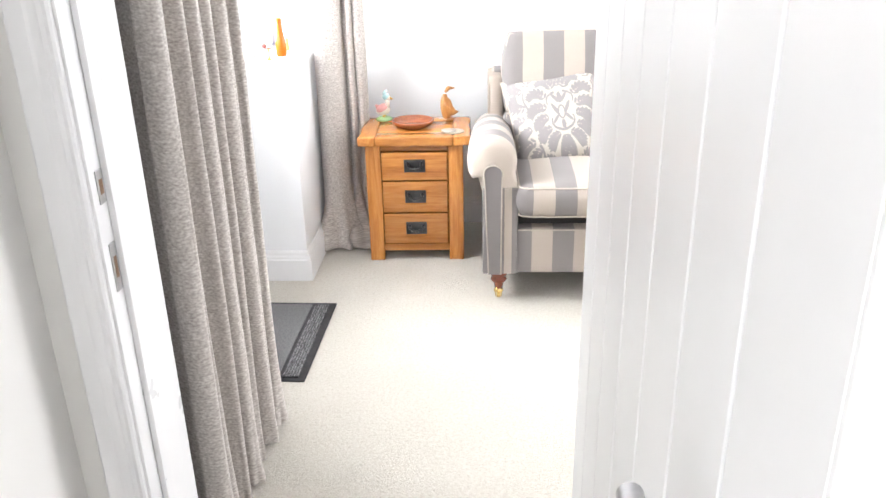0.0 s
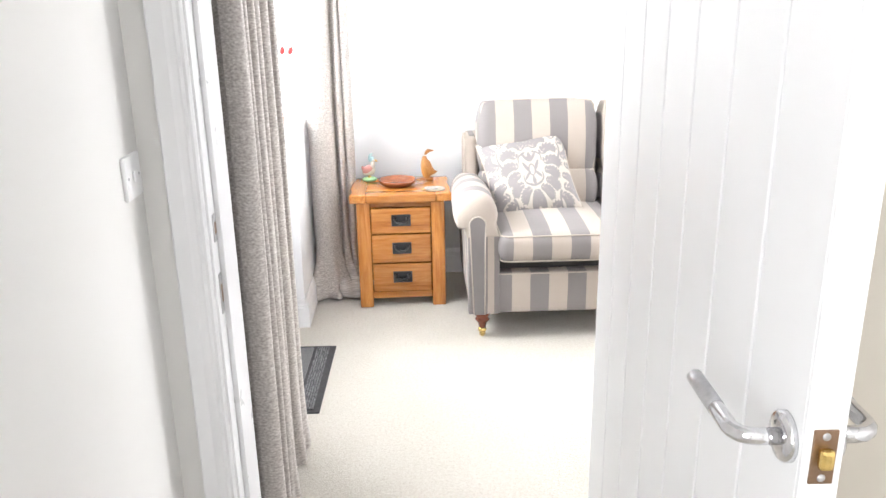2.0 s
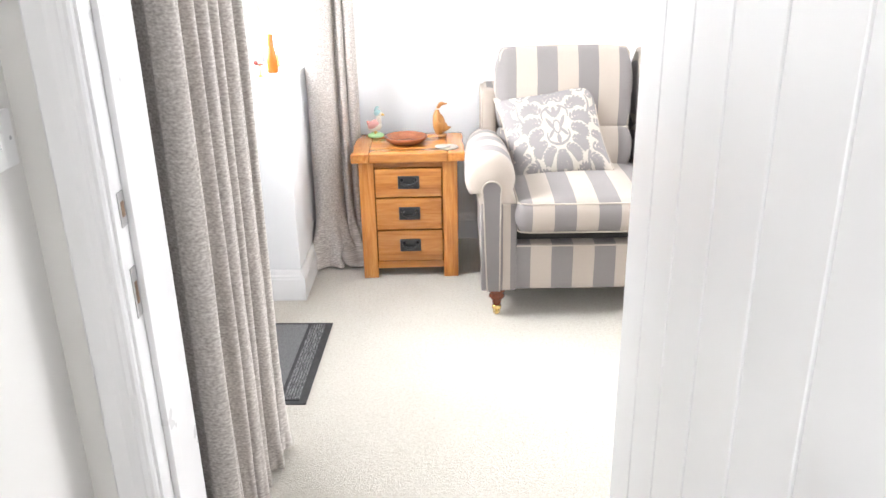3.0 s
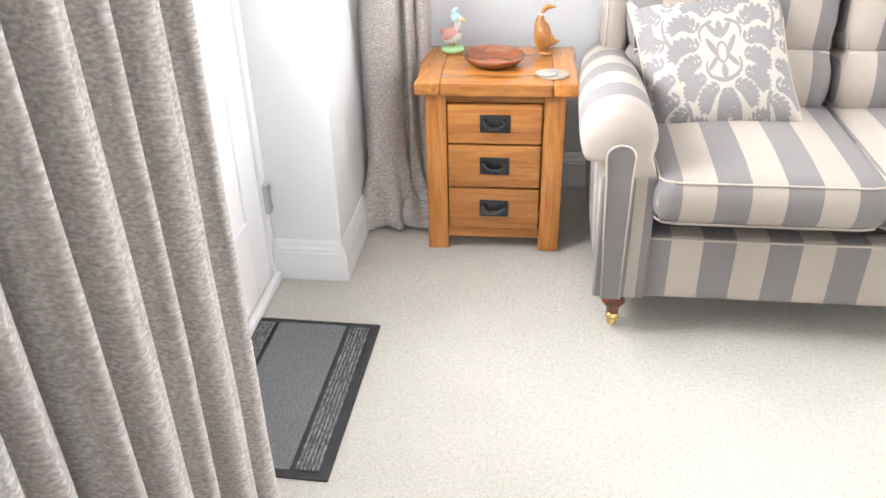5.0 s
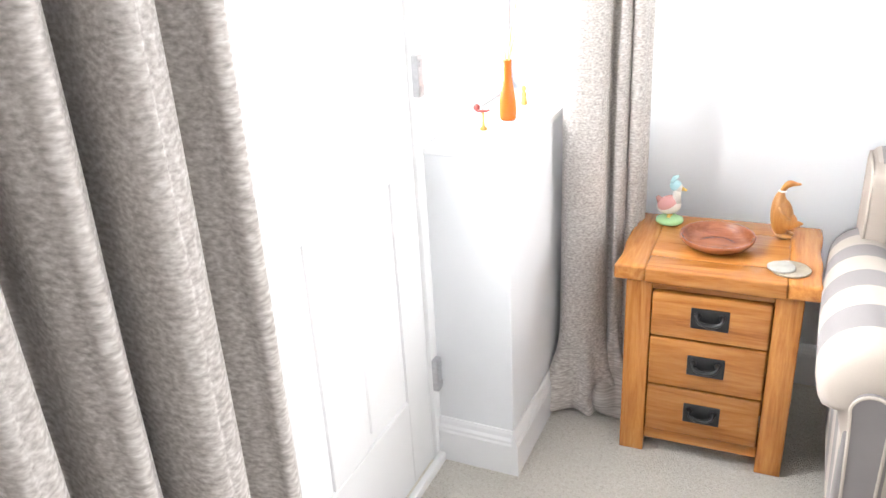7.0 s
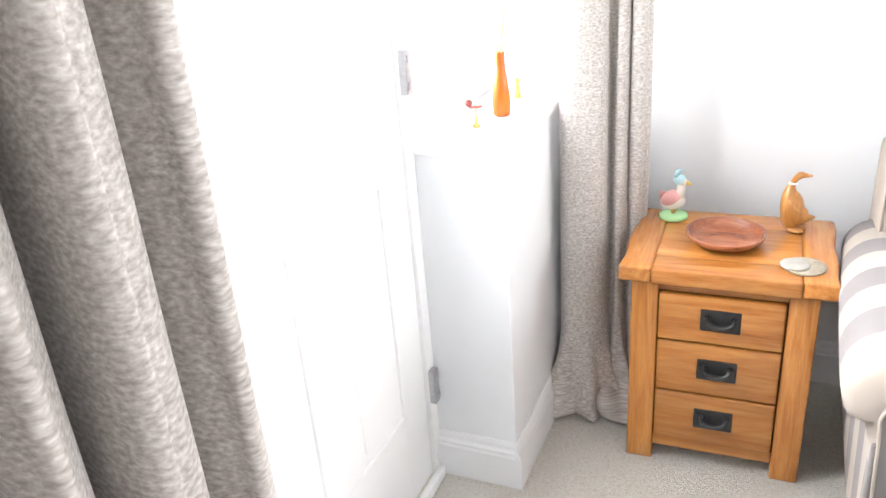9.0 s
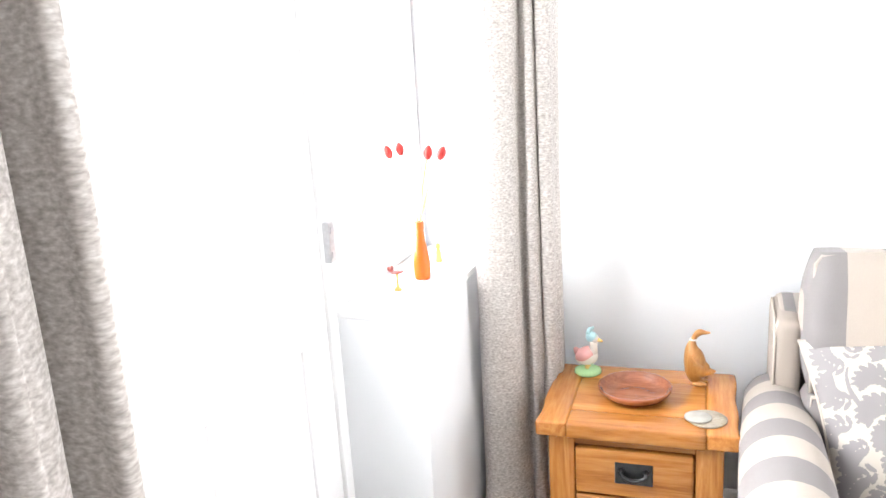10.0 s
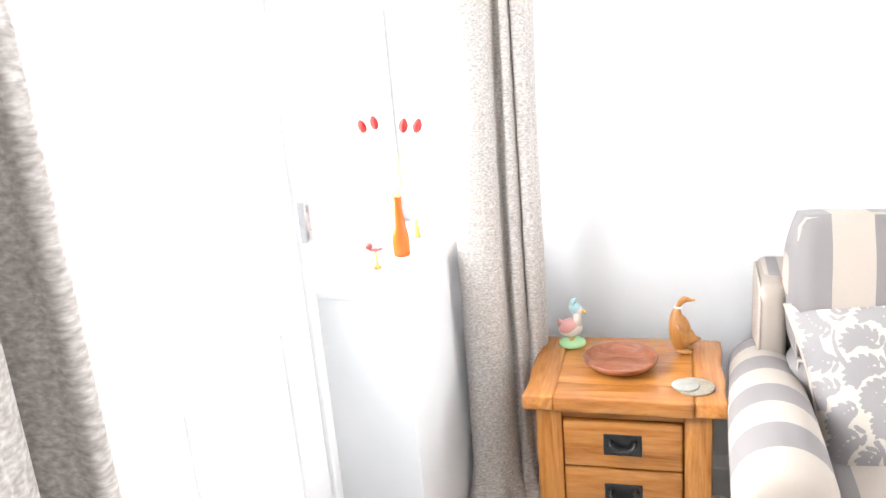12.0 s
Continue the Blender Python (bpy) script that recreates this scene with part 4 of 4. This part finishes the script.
# ---- things on the chest ----
def wooden_dish():
    bm = bmesh.new()
    lathe(bm, [(0.060, 0.0), (0.064, 0.003), (0.084, 0.012), (0.0965, 0.026), (0.0985, 0.0335), (0.0975, 0.0355), (0.0945, 0.0355), (0.0915, 0.031), (0.084, 0.018), (0.075, 0.0115), (0.071, 0.0125), (0.067, 0.0095), (0.045, 0.0085), (0.040, 0.0105), (0.030, 0.0085), (0.004, 0.0080)], 48)
    ob = part("wooden_dish", bm, ROSEWOOD, None, "", True)
    ob.matrix_world = Matrix.Translation((-0.256, 3.862, 0.600))
    tagged(ob, "round turned reddish wooden dish on the oak chest", "dish")


wooden_dish()


def coaster(at, z, rad, mat, label):
    bm = bmesh.new()
    lathe(bm, [(rad - 0.002, 0), (rad, 0.0015), (rad, 0.004), (rad - 0.002, 0.0055), (rad - 0.005, 0.0058), (0.003, 0.0056)], 40)
    ob = part("coaster", bm, mat, None, "", True)
    ob.matrix_world = Matrix.Translation((at[0], at[1], z))
    tagged(ob, label, "coaster", "coasters on the chest")


STONE = painted("speckled_stone", (0.24, 0.20, 0.14), (0.40, 0.35, 0.27), 0.3, 90, 200, 0.1)
PALE_DISC = painted("pale_disc", (0.34, 0.33, 0.30), (0.42, 0.41, 0.375), 0.12, 40, 100, 0.05)
coaster((-0.066, 3.764), 0.600, 0.049, STONE, "round speckled stone coaster on the oak chest")
# smaller, paler disc set towards the left of the coaster below
coaster((-0.088, 3.758), 0.606, 0.034, PALE_DISC, "small paler disc lying on a coaster")


def wooden_duck():
    """Carved standing duck, one solid."""
    bm = bmesh.new()
    spine = [(0.0, 0.008, 0.014), (-0.004, 0.026, 0.022), (-0.007, 0.048, 0.0255), (-0.010, 0.075, 0.0245), (-0.013, 0.100, 0.0195), (-0.013, 0.118, 0.0125), (-0.009, 0.132, 0.0078), (-0.003, 0.145, 0.0082), (0.006, 0.154, 0.0098), (0.016, 0.156, 0.0072), (0.026, 0.156, 0.0045), (0.037, 0.158, 0.0025)]
    path, size = [], []
    for k in range(len(spine) - 1):
        p = [Vector(spine[min(max(k + d, 0), len(spine) - 1)]) for d in (-1, 0, 1, 2)]
        for j in range(5):
            t = j / 5
            q = 0.5 * (2 * p[1] + (p[2] - p[0]) * t + (2 * p[0] - 5 * p[1] + 4 * p[2] - p[3]) * t * t + (3 * p[1] - p[0] - 3 * p[2] + p[3]) * t ** 3)
            path.append((q.x, 0, q.y))
            size.append(q.z)
    tube(bm, path, size, 20)
    ball(bm, (-0.004, 0, 0.063), (0.030, 0.027, 0.050), (0, -8, 0))
    ball(bm, (0.010, 0, 0.048), (0.028, 0.022, 0.026), (0, 10, 0))
    tube(bm, [(-0.002, 0, 0.056), (0.012, 0, 0.046), (0.024, 0, 0.043), (0.038, 0, 0.043), (0.053, 0, 0.047)], [0.025, 0.023, 0.018, 0.010, 0.002], 18)
    for side in (-1, 1):
        ball(bm, (0.010, side * 0.012, 0.007), (0.022, 0.012, 0.007))
        tube(bm, [(-0.008, side * 0.020, 0.092), (0.004, side * 0.023, 0.070), (0.026, side * 0.013, 0.054)], [0.004, 0.007, 0.002], 10)
    count = len(bm.faces)
    lathe(bm, [(0.0085, 0.0), (0.0112, 0.002), (0.0085, 0.005)], 16, (-0.009, 0, 0.129))
    for f in list(bm.faces)[count:]:
        f.material_index = 1
    ob = part("wooden_duck", bm, [BAMBOO, PLASTIC], None, "", True)
    ob.matrix_world = Matrix.Translation((-0.100, 3.982, 0.600)) @ pose(0, 0, 0, 0, 0, -12)
    tagged(ob, "carved golden wooden duck ornament standing on the oak chest", "ornament")


wooden_duck()


def china_duck():
    """Glazed standing bird, one solid in painted colours."""
    mats = [glazed("white_glaze", (0.76, 0.72, 0.66)), glazed("green_glaze", (0.40, 0.66, 0.33)), glazed("rose_glaze", (0.64, 0.33, 0.31)), glazed("blue_glaze", (0.45, 0.68, 0.72)), glazed("yellow_glaze", (0.75, 0.50, 0.15))]
    bm = bmesh.new()

    def tint(slot, start):
        for f in list(bm.faces)[start:]:
            f.material_index = slot
        return len(bm.faces)

    lathe(bm, [(0.036, 0), (0.040, 0.004), (0.038, 0.012), (0.026, 0.017)], 24)
    c = tint(1, 0)
    tube(bm, [(0.0, -0.008, 0.012), (0.0, -0.008, 0.03)], 0.006, 8)
    tube(bm, [(0.0, 0.008, 0.012), (0.0, 0.008, 0.03)], 0.006, 8)
    c = tint(4, c)
    ball(bm, (-0.004, 0, 0.050), (0.036, 0.024, 0.026), (0, -14, 0))
    c = tint(0, c)
    ball(bm, (-0.006, 0, 0.056), (0.034, 0.0265, 0.024), (0, -30, 0))
    tube(bm, [(-0.028, 0, 0.06), (-0.040, 0, 0.074)], [0.013, 0.005], 10)
    c = tint(2, c)
    tube(bm, [(0.014, 0, 0.066), (0.018, 0, 0.085), (0.017, 0, 0.102)], [0.016, 0.011, 0.011], 12)
    ball(bm, (0.019, 0, 0.108), (0.015, 0.0125, 0.013))
    c = tint(0, c)
    tube(bm, [(0.030, 0, 0.107), (0.045, 0, 0.103)], [0.007, 0.003], 8)
    c = tint(4, c)
    ball(bm, (0.012, 0, 0.114), (0.017, 0.0165, 0.0155), (0, -20, 0))
    tube(bm, [(0.004, -0.012, 0.126), (0.008, 0, 0.137), (0.018, 0.006, 0.142)], [0.006, 0.007, 0.003], 8)
    c = tint(3, c)
    ob = part("china_duck", bm, mats, None, "", True)
    ob.matrix_world = Matrix.Translation((-0.405, 4.004, 0.600)) @ pose(0, 0, 0, 0, 0, -8)
    tagged(ob, "small glazed china duck ornament in pink, blue and green", "ornament")


china_duck()


# ---- things on the window sill ----
SILL = 0.945
ORANGE = glazed("orange_glaze", (0.62, 0.13, 0.008), 0.2)
bm = bmesh.new()
lathe(bm, [(0.019, 0), (0.022, 0.004), (0.0235, 0.02), (0.0225, 0.05), (0.017, 0.085), (0.0125, 0.115), (0.0115, 0.140), (0.0125, 0.160), (0.0105, 0.160), (0.009, 0.140)], 32)
vase = part("vase", bm, ORANGE, None, "", True)
vase.matrix_world = Matrix.Translation((-0.815, 3.768, SILL))
tagged(vase, "slender orange glazed bottle vase on the window sill", "vase")

STEM = painted("yellow_green_stem", (0.62, 0.58, 0.22), (0.72, 0.68, 0.32), 0.5, 30, 80, 0.1)
PETAL = painted("red_tulip_petal", (0.45, 0.02, 0.018), (0.58, 0.04, 0.03), 0.45, 25, 120, 0.15)


def tulip(head, turn):
    root = thing("tulip", Matrix.Translation((-0.815, 3.768, SILL + 0.150)), "red artificial tulip standing in the orange vase", "flower", "tulips in the vase")
    hx, hy, hz = head[0] + 0.815, head[1] - 3.768, head[2] - SILL - 0.150
    bm = bmesh.new()
    tube(bm, [(0.003 * math.cos(turn), 0.003 * math.sin(turn), -0.08), (0.1 * hx, 0.1 * hy, 0.02), (0.45 * hx, 0.45 * hy, 0.55 * hz), (0.85 * hx, 0.85 * hy, 0.9 * hz), (hx, hy, hz)], 0.0017, 8)
    part("stem", bm, STEM, root, "", True)
    for k in range(6):
        a = turn + k * math.pi / 3
        petal = bmesh.new()
        ball(petal, (0, 0, 0.018), (0.0085, 0.0028, 0.019), (0, 0, 0), 10, 7)
        for v in petal.verts:
            v.co.y += 0.008 - 16 * (v.co.z - 0.016) ** 2
        bmesh.ops.rotate(petal, verts=petal.verts, matrix=Matrix.Rotation(a, 3, "Z"))
        bmesh.ops.rotate(petal, verts=petal.verts, matrix=Matrix.Rotation(5.0 * hx, 3, "Y"))
        bmesh.ops.translate(petal, verts=petal.verts, vec=(hx, hy, hz - 0.004))
        part("petal", petal, PETAL, root, "", True)


for head, turn in (((-0.883, 3.765, 1.281), 0.2), ((-0.855, 3.775, 1.287), 0.9), ((-0.781, 3.772, 1.277), 0.5), ((-0.744, 3.765, 1.277), 1.3)):
    tulip(head, turn)

GOLD = glazed("golden_glaze", (0.72, 0.42, 0.10), 0.3)
bm = bmesh.new()
lathe(bm, [(0.010, 0), (0.011, 0.003), (0.004, 0.010), (0.0025, 0.030), (0.003, 0.046), (0.018, 0.050), (0.019, 0.052), (0.003, 0.053)], 20)
ball(bm, (-0.016, -0.004, 0.060), (0.009, 0.009, 0.009))
for f in bm.faces:
    if f.calc_center_median().z > 0.0495:
        f.material_index = 1
stand = part("ornament", bm, [GOLD, glazed("dull_red_glaze", (0.36, 0.08, 0.07))], None, "", True)
stand.matrix_world = Matrix.Translation((-0.843, 3.656, SILL))
tagged(stand, "tiny golden stemmed ornament with a red ball", "ornament")
bm = bmesh.new()
lathe(bm, [(0.009, 0), (0.010, 0.004), (0.007, 0.02), (0.008, 0.03), (0.004, 0.038), (0.007, 0.044), (0.006, 0.052), (0.002, 0.056)], 18)
small = part("ornament", bm, GOLD, None, "", True)
small.matrix_world = Matrix.Translation((-0.826, 3.935, SILL))
tagged(small, "tiny golden glazed upright ornament on the sill", "ornament")


# ---- picture ----
def picture():
    x0, x1, z0, z1 = 0.418, 1.065, 1.547, 1.988
    cx, cz = (x0 + x1) / 2, (z0 + z1) / 2
    root = thing("framed_picture", Matrix.Translation((cx, BACK, cz)), "framed pale watercolour with wide cream mount on the wall", "picture")
    w, h, b = (x1 - x0) / 2, (z1 - z0) / 2, 0.020
    for a in (-1, 1):
        part("frame_rail", box_mesh(-w, w, -0.024, -0.002, a * h - (b if a > 0 else 0), a * h + (0 if a > 0 else b), 0.004, 2), FRAME_WOOD, root)
        part("frame_stile", box_mesh(a * w - (b if a > 0 else 0), a * w + (0 if a > 0 else b), -0.0235, -0.002, -h + b, h - b, 0.004, 2), FRAME_WOOD, root)
    part("mount", box_mesh(-w + b, w - b, -0.012, -0.004, -h + b, h - b), painted("cream_mount_card", (0.72, 0.69, 0.64), (0.76, 0.73, 0.68), 0.8, 4, 300, 0.1, 0.2), root, "cream card mount")
    m, n, l, bs = material("pale_watercolour", 0.7, 0, 0.2)
    wash = noise_tex(n, l, coords(n, l, (6, 6, 16)), 1.0, 5, 0.6, 0.8)
    spots = noise_tex(n, l, coords(n, l, (18, 18, 22)), 1.0, 4, 0.65, 0.4)
    r = ramp(n, [(0.36, (0.13, 0.17, 0.175)), (0.45, (0.35, 0.42, 0.42)), (0.55, (0.58, 0.62, 0.61)), (0.7, (0.71, 0.70, 0.67))])
    l.new(arith(n, l, "ADD", arith(n, l, "MULTIPLY", wash, 0.6), arith(n, l, "MULTIPLY", spots, 0.4)), r.inputs[0])
    l.new(r.outputs[0], bs.inputs["Base Color"])
    part("print", box_mesh(-w + 0.075, w - 0.075, -0.0135, -0.011, -h + 0.085, h - 0.075), m, root, "pale blue-green watercolour")
    bm = box_mesh(-w + 0.071, w - 0.071, -0.013, -0.0118, -h + 0.081, h - 0.071)
    part("mount_line", bm, FRAME_WOOD, root)


picture()
